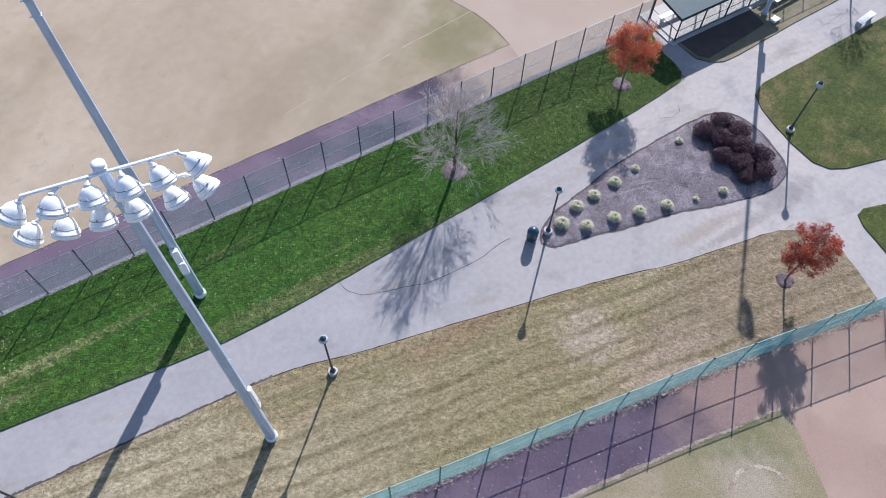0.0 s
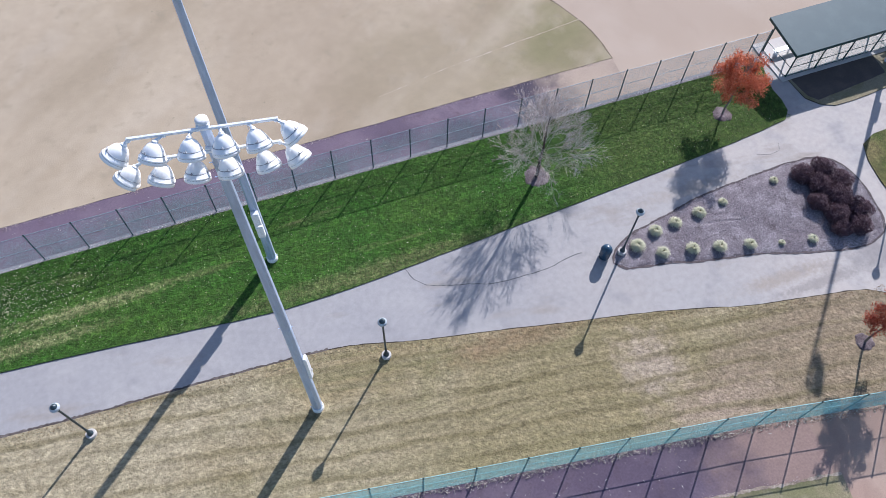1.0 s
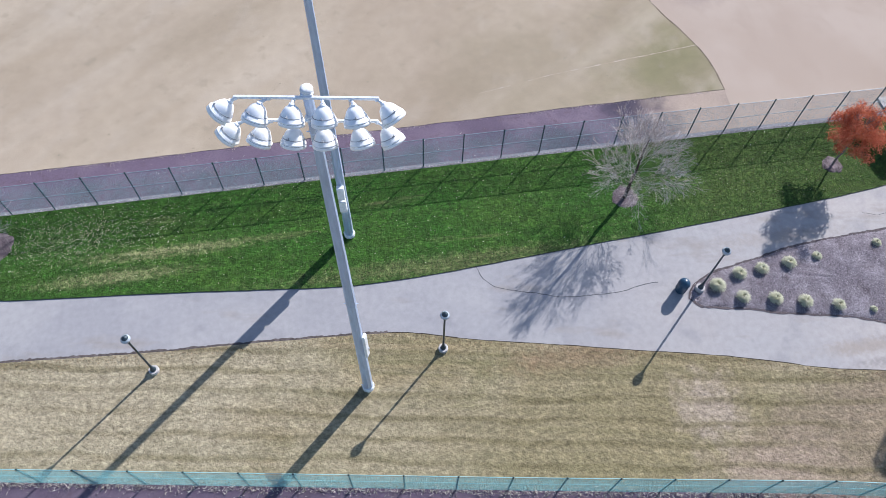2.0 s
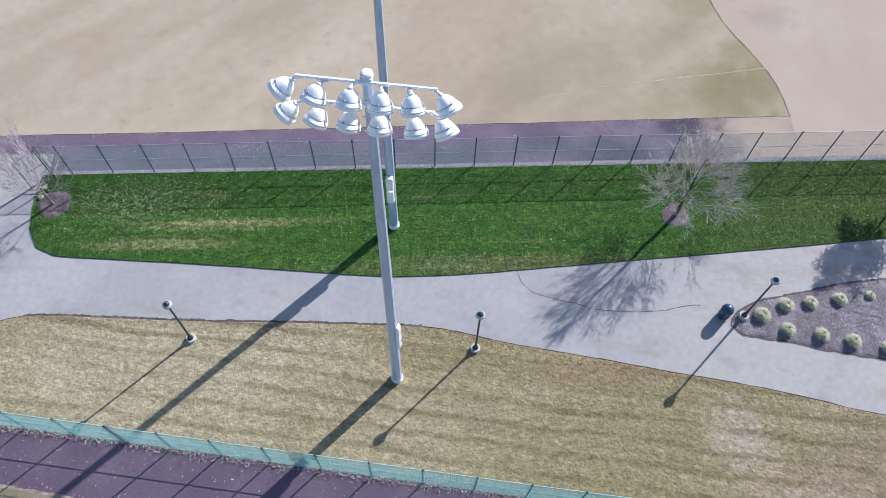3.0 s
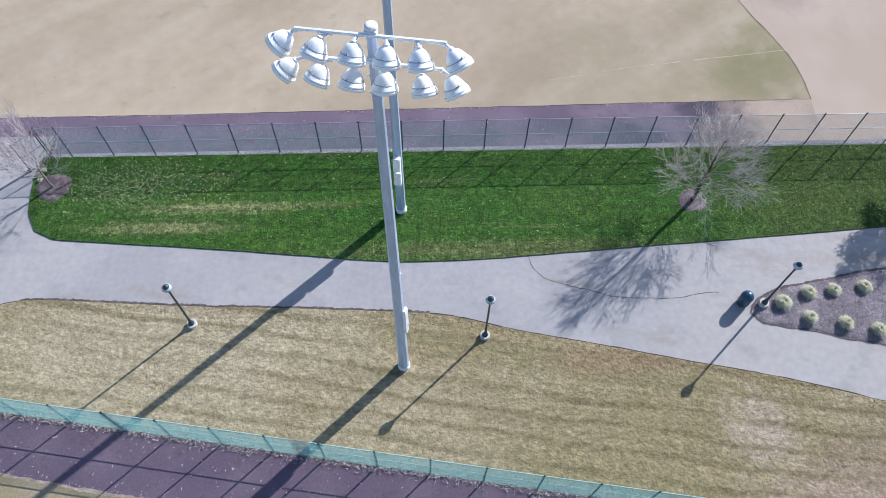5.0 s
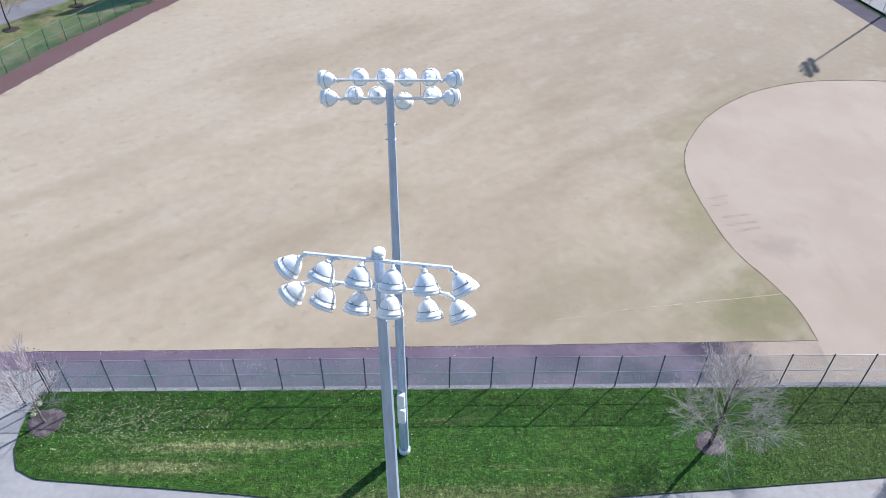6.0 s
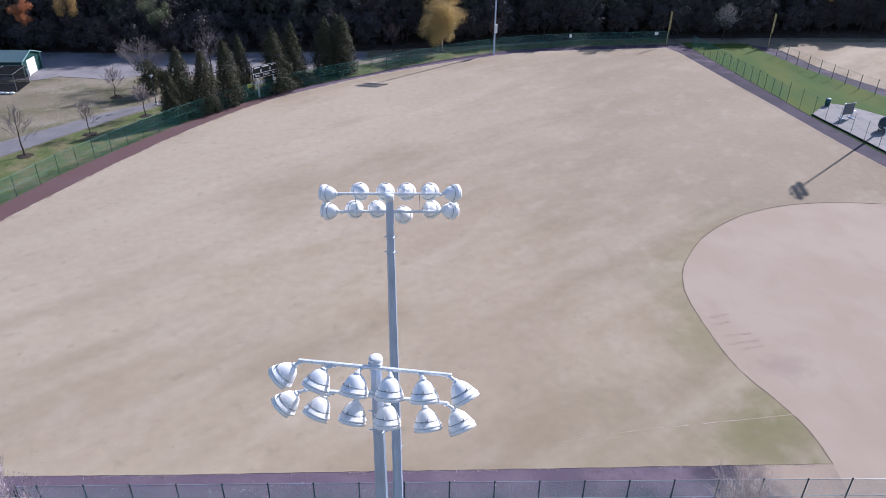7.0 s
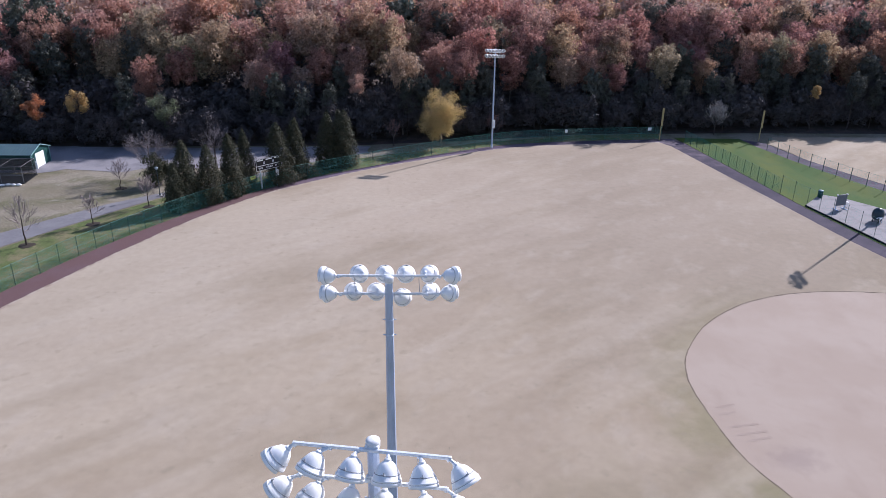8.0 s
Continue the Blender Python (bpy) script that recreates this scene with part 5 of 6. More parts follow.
# ---- planting bed ----
def tuft_mesh(seed):
    rng = np.random.default_rng(seed)
    v, f = [], []
    for k in range(640):
        a, lean = rng.uniform(0, 2 * np.pi), math.sqrt(rng.uniform(0.02, 1.0))
        d = np.array([math.cos(a), math.sin(a), 0])
        s = np.array([-d[1], d[0], 0]) * rng.uniform(0.012, 0.022)
        L = rng.uniform(0.31, 0.40)
        p0 = d * rng.uniform(0, 0.08)
        p1 = p0 + d * L * 0.55 * lean + np.array([0, 0, L * (1 - 0.45 * lean)])
        p2 = p1 + d * L * 0.45 * (0.4 + lean) + np.array([0, 0, L * (0.25 - 0.5 * lean)])
        n = len(v)
        v += [p0 - s, p0 + s, p1 + s, p1 - s, p2]
        f += [(n, n + 1, n + 2, n + 3), (n + 3, n + 2, n + 4)]
    return mesh_of("grass_clump", v, f, M["variegated"])


TUFT = [tuft_mesh(s) for s in (1, 2, 3)]
for k, (x, y, s) in enumerate(((19.3, 2.85, 1.1), (20.75, 3.4, 1.0), (22.1, 3.5, 0.95), (23.75, 3.65, 1.0), (25.5, 3.85, 0.7), (29.25, 4.2, 0.65), (20.45, 2.0, 0.95), (22.15, 1.65, 1.0),
                               (23.7, 1.25, 1.0), (25.4, 0.8, 0.9), (27.2, 0.3, 0.5), (29.0, -0.1, 0.75))):
    ob = place("grass_clump", TUFT[k % 3], None, pose(x, y, 0.08, 0, 0, 70 * k) @ Matrix.Scale(s, 4))
    tagged(ob, "pale straw-green ornamental grass clump in the mulch bed", "ornamental grass", "grass clumps")


def barberry_mesh(seed):
    """A mound of several rounded lumps of fine leaves over a core of twigs."""
    rng = np.random.default_rng(seed)
    lumps = [(0.0, 0.0, 0.45, 0.52)] + [(0.42 * math.cos(a), 0.42 * math.sin(a), rng.uniform(0.3, 0.5), rng.uniform(0.32, 0.42)) for a in np.arange(0, 6.0, 1.05) + rng.uniform(0, 1)]
    c, nrm = [], []
    for x, y, z, r in lumps:
        n = int(2100 * r)
        o = rng.normal(size=(n, 3))
        o /= np.linalg.norm(o, axis=1)[:, None]
        c.append(np.array([x, y, z]) + o * r * rng.uniform(0.78, 1.04, (n, 1)))
        nrm.append(o)
    c, nrm = np.concatenate(c), np.concatenate(nrm)
    keep = c[:, 2] > 0.02
    v, f = leaves(c[keep], 0.075, rng, normals=nrm[keep])
    d = rng.normal(size=(60, 3))
    d[:, 2] = np.abs(d[:, 2])
    d /= np.linalg.norm(d, axis=1)[:, None]
    tv, tf = tubes([(0, 0, 0, *(q * 0.75), 0.02, 0.006) for q in d], 3)
    v, f = joined((v, f), (tv, tf))
    return mesh_of("shrub", v, f, M["barberry"])


BARB = [barberry_mesh(s) for s in (4, 5, 6)]
for k, (x, y, s) in enumerate(((31.0, 3.9, 0.9), (32.3, 3.85, 1.0), (31.5, 2.9, 1.0), (32.8, 2.75, 1.0), (30.7, 1.9, 0.85), (32.0, 1.75, 1.05), (31.2, 0.8, 0.95), (32.6, 0.65, 1.0),
                               (30.9, -0.05, 0.8), (32.0, -0.25, 0.9))):
    ob = place("shrub", BARB[k % 3], None, pose(x, y, 0.06, 0, 0, 55 * k) @ Matrix.Scale(s, 4))
    tagged(ob, "dark purple-leaved shrub clipped into a mound", "shrub", "purple shrubs")

# litter bin
bin_ = thing("trash_can", 17.25, 2.95, 0.0, 20, "dark teal plastic litter bin with a domed lid beside the lamp", "trash can")
bm = bmesh.new()
add_lathe(bm, [(0.001, 0.01), (0.25, 0.01), (0.27, 0.05), (0.30, 0.72), (0.31, 0.74)], 20)
for k in range(12):
    a = 2 * math.pi * k / 12
    add_box(bm, (0.292, 0, 0.4), (0.02, 0.05, 0.6), Matrix.Rotation(a, 4, "Z"))
part("body", bm, M["can"], bin_)
bm = bmesh.new()
add_lathe(bm, [(0.32, 0.73), (0.325, 0.79), (0.29, 0.9), (0.22, 1.0), (0.12, 1.06), (0.001, 1.075)], 20)
part("lid", bm, M["can"], bin_, smooth=True)
bm = bmesh.new()
add_box(bm, (0, -0.285, 0.87), (0.28, 0.06, 0.15), Matrix.Rotation(radians(-20), 4, "X"), 0.01)
part("flap", bm, M["post_green"], bin_)

# path cracks and chalk
strip("crack", dense([(6.55, 6.0), (6.75, 5.2), (7.3, 4.65), (9.0, 4.0), (10.6, 3.55), (12.0, 3.35), (13.2, 3.3), (14.6, 3.45), (16.2, 3.6)], 0.22, 0.1, False), 0.045, 0.004, M["crack"],
      "dark winding crack across the asphalt path", "crack")
strip("crack", dense([(29.5, 6.3), (30.3, 6.0), (31.0, 6.1), (31.3, 6.6)], 0.2, 0.05, False), 0.03, 0.004, M["crack"], "short crack in the asphalt path", "crack")
strip("foul_line", dense([(9.0, 18.45), (14.0, 19.4), (24.4, 20.75)], 0.25, 0.04, False), 0.08, 0.014, M["chalk"], "faint worn chalk line on the turf", "chalk line")

# bench and box beyond the fork
bench = thing("bench", 47.9, 6.0, 0.05, 8, "white slatted park bench beside the path", "bench")
for k in range(4):
    bm = bmesh.new()
    add_box(bm, (0, -0.18 + 0.12 * k, 0.44), (1.8, 0.1, 0.035), None, 0.006)
    part("slat", bm, M["paint_white"], bench)
for x in (-0.7, 0.7):
    bm = bmesh.new()
    add_box(bm, (x, 0, 0.2), (0.06, 0.4, 0.5), None, 0.01)
    part("leg", bm, M["dark_strap"], bench)
box = thing("utility_box", 42.5, 9.3, 0.05, 12, "small white utility box on the grass", "utility box")
bm = bmesh.new()
add_box(bm, (0, 0, 0.05), (0.6, 0.45, 0.1), None, 0.02)
part("body", bm, M["paint_white"], box)
bm = bmesh.new()
add_box(bm, (0, 0, 0.12), (0.66, 0.5, 0.04), None, 0.01)
part("lid", bm, M["paint_white"], box)


# ---- dugout ----
def dugout():
    root = thing("dugout", 34.4, 10.9, 0.0, 0.5, "open dugout shelter with a teal metal roof on dark posts", "dugout")
    L, W, z0, z1 = 10.4, 3.25, 2.38, 2.78
    bm = bmesh.new()
    a = math.atan2(z1 - z0, W)
    m = Matrix.Translation((L / 2, W / 2, (z0 + z1) / 2)) @ Matrix.Rotation(a, 4, "X")
    add_box(bm, (0, 0, 0), (L, W / math.cos(a), 0.06), m)
    part("roof", bm, M["roof"], root, "flat teal metal roof")
    bm = bmesh.new()
    for y, z in ((0.03, z0), (W - 0.03, z1)):
        add_box(bm, (L / 2, y, z - 0.1), (L, 0.05, 0.16))
    for x in (0.03, L - 0.03):
        add_box(bm, (x, W / 2, (z0 + z1) / 2 - 0.1), (0.05, W / math.cos(a) - 0.1, 0.16), Matrix.Translation((x, W / 2, (z0 + z1) / 2 - 0.1)) @ Matrix.Rotation(a, 4, "X") @ Matrix.Translation((-x, -W / 2, -(z0 + z1) / 2 + 0.1)))
    part("fascia", bm, M["post_green"], root, "dark green fascia")
    for k in range(5):
        for y, z in ((0.32, z0), (W - 0.35, z1 - 0.1)):
            bm = bmesh.new()
            add_tube(bm, (0.5 + k * 2.32, y, 0), (0.5 + k * 2.32, y, z - 0.04), 0.05, seg=8)
            part("post", bm, M["post_green"], root)
    for z in (0.12, 0.9, 1.75):
        bm = bmesh.new()
        add_tube(bm, (0.5, 0.32, z), (L - 0.6, 0.32, z), 0.025, seg=6)
        part("rail", bm, M["post_green"], root)
    for x in (0.5, L - 0.62):
        for z in (0.12, 0.9):
            bm = bmesh.new()
            add_tube(bm, (x, 0.32, z), (x, W - 0.35, z), 0.025, seg=6)
            part("rail", bm, M["post_green"], root)
    v, f = chain_link(L - 1.1, 1.65, 0.072, 0.0022)
    v += [0.5, 0.32, 0.1]
    tagged(place("mesh", mesh_of("mesh", v, f, M["mesh_green"]), root), kind="stuff")
    bm = bmesh.new()
    add_box(bm, (L / 2, 2.3, 0.47), (L - 1.6, 0.34, 0.05), None, 0.01)
    for k in range(6):
        add_box(bm, (1.1 + k * 1.66, 2.3, 0.23), (0.08, 0.3, 0.46))
    part("bench", bm, M["alu"], root, "long aluminium bench")
    bm = bmesh.new()
    add_box(bm, (L / 2, W / 2 + 0.2, 0.02), (L - 0.2, W + 0.35, 0.12))
    part("slab", bm, M["light_concrete"], root, "pale concrete slab")


dugout()


def bleachers(x, y, turn, length, rows):
    """Aluminium seat and foot planks on sloping frames."""
    root = thing("bleachers", x, y, 0.05, turn, "bright aluminium bleachers with plank seats beside the dugout", "bleachers")
    for k in range(rows):
        bm = bmesh.new()
        add_box(bm, (length / 2, 0.62 * k, 0.45 + 0.22 * k), (length, 0.26, 0.05), None, 0.008)
        part("seat_plank", bm, M["bright_alu"], root)
        if k:
            bm = bmesh.new()
            add_box(bm, (length / 2, 0.62 * k - 0.3, 0.06 + 0.22 * k), (length, 0.24, 0.04), None, 0.006)
            part("foot_plank", bm, M["alu"], root)
    for x0 in np.linspace(0.4, length - 0.4, 5):
        bm = bmesh.new()
        top = 0.62 * (rows - 1)
        add_tube(bm, (x0, -0.1, 0.0), (x0, top + 0.15, 0.0), 0.025, seg=6)
        add_tube(bm, (x0, -0.1, 0.38), (x0, top + 0.1, 0.38 + 0.22 * (rows - 1)), 0.025, seg=6)
        for k in range(rows):
            add_tube(bm, (x0, 0.62 * k, 0.0), (x0, 0.62 * k, 0.42 + 0.22 * k), 0.022, seg=6)
        part("frame", bm, M["galv"], root)
    return root


bleachers(43.45, 10.4, 4, 8.0, 4)


# ---- scoreboard, signs, foul poles ----
def text_mesh(words, size, material):
    cu = bpy.data.curves.new("words", "FONT")
    cu.body, cu.size, cu.align_x, cu.align_y, cu.extrude = words, size, "CENTER", "CENTER", 0.004
    tmp = bpy.data.objects.new("words", cu)
    scene.collection.objects.link(tmp)
    bpy.context.view_layer.update()
    me = bpy.data.meshes.new_from_object(tmp.evaluated_get(bpy.context.evaluated_depsgraph_get()))
    bpy.data.objects.remove(tmp)
    me.materials.clear()
    me.materials.append(material)
    return me


def scoreboard():
    turn = 47.0
    root = thing("scoreboard", -21.35, 84.95, 0.1, turn, "black two-panel scoreboard with white trim on two steel posts", "scoreboard")
    for x in (-1.3, 1.3):
        bm = bmesh.new()
        add_box(bm, (x, 0.14, 2.1), (0.16, 0.16, 4.3), None, 0.01)
        part("post", bm, M["paint_white"] if x < 0 else M["galv"], root)
    for z, h in ((3.85, 0.95), (3.03, 0.62)):
        bm = bmesh.new()
        add_box(bm, (0, 0, z), (4.2, 0.2, h), None, 0.015)
        panel = part("panel", bm, M["black"], root)
        bm = bmesh.new()
        for dz in (-h / 2, h / 2):
            add_box(bm, (0, -0.11, z + dz), (4.2, 0.03, 0.035))
        for x in (-2.08, 2.08):
            add_box(bm, (x, -0.11, z), (0.035, 0.03, h))
        part("trim", bm, M["paint_white"], panel, "white trim")
        if h < 0.8:
            for words, x in (("BALL", -1.35), ("STRIKE", 0.05), ("OUT", 1.4)):
                place("lettering", text_mesh(words, 0.36, M["paint_white"]), panel, pose(x, -0.112, z, 90, 0, 0))
        else:
            for x, w in ((-1.35, 0.95), (0.05, 1.05), (1.4, 0.8)):
                bm = bmesh.new()
                add_box(bm, (x, -0.108, z + 0.3), (w, 0.02, 0.16))
                part("lettering", bm, M["paint_white"], panel)
            for x in (-0.75, 0.75):
                bm = bmesh.new()
                for dx in (-0.09, 0.09):
                    add_box(bm, (x + dx, -0.108, z - 0.15), (0.04, 0.02, 0.36))
                for dz in (-0.17, 0.0, 0.17):
                    add_box(bm, (x, -0.108, z - 0.15 + dz), (0.2, 0.02, 0.04))
                part("digit_segments", bm, M["alu"], panel)
    bm = bmesh.new()
    add_box(bm, (1.3, -0.1, 1.9), (0.42, 0.24, 0.8), None, 0.02)
    part("control_box", bm, M["paint_white"], root)


scoreboard()
sign = thing("distance_sign", -23.35, 83.3, 0.0, 53, "yellow distance sign on the outfield fence", "sign")
bm = bmesh.new()
add_box(bm, (0, -0.1, 1.95), (0.85, 0.03, 0.52), None, 0.01)
plate = part("plate", bm, M["paint_yellow"], sign)
place("lettering", text_mesh("305", 0.42, M["post_green"]), plate, pose(0, -0.118, 1.95, 90, 0, 0))
for x, y, w in ((26.0, 113.0, 0.5), (41.7, 115.15, 0.7)):
    s = thing("distance_sign", x, y, 0, 8, "small pale distance sign on the far fence", "sign")
    bm = bmesh.new()
    add_box(bm, (0, -0.1, 2.0), (w, 0.03, 0.55), None, 0.01)
    part("plate", bm, M["paint_white"], s)
for x, y, h in ((43.7, 114.9, 5.9), (62.2, 115.0, 5.6)):
    fp = thing("foul_pole", x, y, 0, 10, "yellow foul pole with a mesh wing at the field corner", "foul pole", "foul poles")
    bm = bmesh.new()
    add_tube(bm, (0, 0, -0.05), (0, 0, h), 0.08, 0.07, 10)
    part("pole", bm, M["paint_orange"], fp)
    bm = bmesh.new()
    add_box(bm, (0.17, 0, h - 1.7), (0.26, 0.03, 3.2))
    part("wing", bm, M["paint_orange"], fp)


# ---- shed with batting cage ----
def shed():
    root = thing("shed", -59.03, 93.15, -0.05, 0, "green metal shed with a white door at the gravel lot", "shed")
    W, E, P = 5.55, 2.38, 3.32
    bm = bmesh.new()
    add_box(bm, (-9, W / 2, E / 2), (18, W, E))
    for x in np.arange(-17.9, 0.0, 0.45):
        add_box(bm, (x, -0.01, E / 2), (0.05, 0.03, E))
    for y in np.arange(0.4, W, 0.45):
        add_box(bm, (0.01, y, E / 2), (0.03, 0.04, E))
    part("wall", bm, M["shed_green"], root)
    bm = bmesh.new()
    v = [(-18.2, -0.25, E - 0.06), (0.22, -0.25, E - 0.06), (0.22, W / 2, P), (-18.2, W / 2, P), (-18.2, W + 0.25, E - 0.06), (0.22, W + 0.25, E - 0.06)]
    for quad in ((0, 1, 2, 3), (3, 2, 5, 4)):
        lo = [Vector(v[k]) for k in quad]
        vs = [bm.verts.new(p) for p in lo] + [bm.verts.new(p + Vector((0, 0, 0.07))) for p in lo]
        bm.faces.new(vs[4:])
        bm.faces.new(vs[:4][::-1])
        for k in range(4):
            bm.faces.new((vs[k], vs[(k + 1) % 4], vs[4 + (k + 1) % 4], vs[4 + k]))
    roof = part("roof", bm, M["shed_roof"], root, "low gabled pale teal roof")
    for k in range(38):
        bm = bmesh.new()
        x = -18.0 + 0.48 * k
        add_tube(bm, (x, -0.25, E + 0.015), (x, W / 2, P + 0.075), 0.012, seg=4)
        part("seam", bm, M["shed_roof"], roof)
    bm = bmesh.new()
    ring = [bm.verts.new(p) for p in ((0.0, 0.0, E - 0.02), (0.0, W, E - 0.02), (0.0, W / 2, P - 0.02))]
    back = [bm.verts.new(p.co - Vector((0.15, 0, 0))) for p in ring]
    bm.faces.new(ring)
    bm.faces.new(back[::-1])
    for k in range(3):
        bm.faces.new((ring[k], back[k], back[(k + 1) % 3], ring[(k + 1) % 3]))
    part("gable", bm, M["shed_green"], root)
    for y0 in (-0.25, W + 0.25):
        bm = bmesh.new()
        add_tube(bm, (0.25, y0, E), (0.25, W / 2, P + 0.06), 0.075, seg=8)
        part("gable_trim", bm, M["shed_trim"], root, "pale teal gable trim")
    for y in (0.02, W - 0.02):
        bm = bmesh.new()
        add_box(bm, (0.03, y, E / 2), (0.12, 0.16, E), None, 0.02)
        part("corner_trim", bm, M["shed_trim"], root, "pale teal corner trim")
    bm = bmesh.new()
    add_box(bm, (0.03, 2.5, 1.12), (0.08, 2.5, 2.2), None, 0.01)
    for k in range(4):
        add_box(bm, (0.075, 2.5, 0.35 + 0.52 * k), (0.02, 2.4, 0.03))
    part("door", bm, M["paint_white"], root, "white roll-up door")
    bm = bmesh.new()
    add_box(bm, (0.25, 0.75, 0.55), (0.4, 0.35, 1.1), None, 0.06)
    part("meter_box", bm, M["paint_white"], root)


shed()
cage = thing("batting_cage", -60.1, 88.6, -0.05, 6, "dark pipe-framed batting cage beside the shed", "batting cage")
for x in (-6, -3, 0, 3):
    for y in (-2.6, 2.0):
        bm = bmesh.new()
        add_tube(bm, (x, y, 0), (x, y, 2.5), 0.04, seg=6)
        part("post", bm, M["dull_grey"], cage)
    bm = bmesh.new()
    add_tube(bm, (x, -2.6, 2.5), (x, 2.0, 2.5), 0.03, seg=6)
    part("beam", bm, M["dull_grey"], cage)
for y in (-2.6, 2.0):
    for z in (0.1, 1.25, 2.5):
        bm = bmesh.new()
        add_tube(bm, (-6, y, z), (3, y, z), 0.03, seg=6)
        part("rail", bm, M["dull_grey"], cage)
v, f = chain_link(9, 2.4, 0.12, 0.009)
for y in (-2.6, 2.0):
    tagged(place("net", mesh_of("net", v, f, M["black"]), cage, Matrix.Translation((-6, y, 0.05)), "black netting"), kind="stuff")
v, f = chain_link(4.6, 2.4, 0.12, 0.009)
tagged(place("net", mesh_of("net", v, f, M["black"]), cage, Matrix.Translation((3, -2.6, 0.05)) @ Matrix.Rotation(radians(90), 4, "Z"), "black netting"), kind="stuff")
v, f = chain_link(9, 4.6, 0.14, 0.01)
tagged(place("net", mesh_of("net", v, f, M["black"]), cage, Matrix.Translation((-6, 2.0, 2.5)) @ Matrix.Rotation(radians(90), 4, "X"), "black netting"), kind="stuff")
bm = bmesh.new()
add_box(bm, (-1.5, -0.3, 0.04), (9.2, 4.7, 0.05))
part("mat", bm, M["black"], cage, "dark turf mat")
bags = thing("sandbags", -60.0, 85.2, -0.05, 5, "row of white sandbags at the foot of the batting cage", "sandbag")
rng = np.random.default_rng(7)
for k in range(7):
    bm = bmesh.new()
    add_lathe(bm, [(0.001, 0), (0.3, 0.02), (0.42, 0.14), (0.3, 0.26), (0.001, 0.3)], 10)
    ob = part("bag", bm, M["paint_white"], bags, smooth=True)
    ob.matrix_basis = pose(-1.6 + k * 0.75, rng.uniform(-0.15, 0.15), 0, 0, 0, rng.uniform(-20, 20)) @ Matrix.Diagonal((1.0, 0.7, 1.0, 1.0))

# things on the concrete pad
b2 = thing("trash_can", 56.3, 81.4, 0.12, 0, "dark green barrel bin on the concrete pad", "trash can")
bm = bmesh.new()
add_lathe(bm, [(0.001, 0), (0.32, 0.0), (0.34, 0.45), (0.32, 0.95), (0.001, 0.96)], 16)
part("body", bm, M["shed_green"], b2, smooth=True)
bm = bmesh.new()
add_lathe(bm, [(0.35, 0.93), (0.35, 1.0), (0.2, 1.05), (0.001, 1.06)], 16)
part("lid", bm, M["mesh_grey"], b2, smooth=True)


board = thing("screen_board", 56.3, 76.2, 0.12, 15, "grey upright practice board on a framed stand", "practice screen")
bm = bmesh.new()
add_box(bm, (0, 0, 1.32), (1.6, 0.14, 1.5), None, 0.02)
part("panel", bm, M["dull_grey"], board)
for x in (-0.72, 0.72):
    bm = bmesh.new()
    add_box(bm, (x, 0, 0.3), (0.1, 0.1, 0.6))
    add_box(bm, (x, 0, 0.05), (0.12, 1.1, 0.1), None, 0.01)
    part("leg", bm, M["galv"], board)
for x in (-0.78, 0.78):
    bm = bmesh.new()
    add_lathe(bm, [(0.001, 2.0), (0.12, 2.0), (0.13, 2.1), (0.001, 2.16)], 10, Matrix.Translation((x, 0, 0)))
    part("cap", bm, M["paint_white"], board, "white post cap")
stool = thing("stool", 57.9, 77.4, 0.12, 20, "small pale stool on the concrete pad", "stool")
bm = bmesh.new()
add_lathe(bm, [(0.001, 0.62), (0.22, 0.62), (0.22, 0.67), (0.001, 0.68)], 12)
part("seat", bm, M["paint_white"], stool)
for a in (45, 135, 225, 315):
    bm = bmesh.new()
    add_tube(bm, (0.16 * math.cos(radians(a)), 0.16 * math.sin(radians(a)), 0.63), (0.24 * math.cos(radians(a)), 0.24 * math.sin(radians(a)), 0), 0.02, seg=6)
    part("leg", bm, M["alu"], stool)
cart = thing("covered_cart", 58.6, 71.6, 0.12, 40, "dark covered cart with a pale tray on the concrete pad", "cart")
bm = bmesh.new()
add_lathe(bm, [(0.55, 0.35), (0.7, 0.6), (0.72, 1.1), (0.6, 1.5), (0.35, 1.75), (0.001, 1.82)], 14)
part("cover", bm, M["lamp_green"], cart, "dark fabric cover", True)
bm = bmesh.new()
add_box(bm, (-0.75, -0.5, 0.75), (0.9, 0.5, 0.08), None, 0.02)
part("tray", bm, M["paint_white"], cart, "pale side tray")
for x, y in ((-0.45, -0.35), (0.45, -0.35), (-0.45, 0.35), (0.45, 0.35)):
    bm = bmesh.new()
    add_tube(bm, (x, y - 0.04, 0.16), (x, y + 0.04, 0.16), 0.16, seg=12)
    part("wheel", bm, M["black"], cart)
for x, y in ((-1.1, -0.7), (-0.4, -0.7)):
    bm = bmesh.new()
    add_tube(bm, (x, y, 0.0), (x, y, 0.72), 0.03, seg=6)
    part("leg", bm, M["galv"], cart)


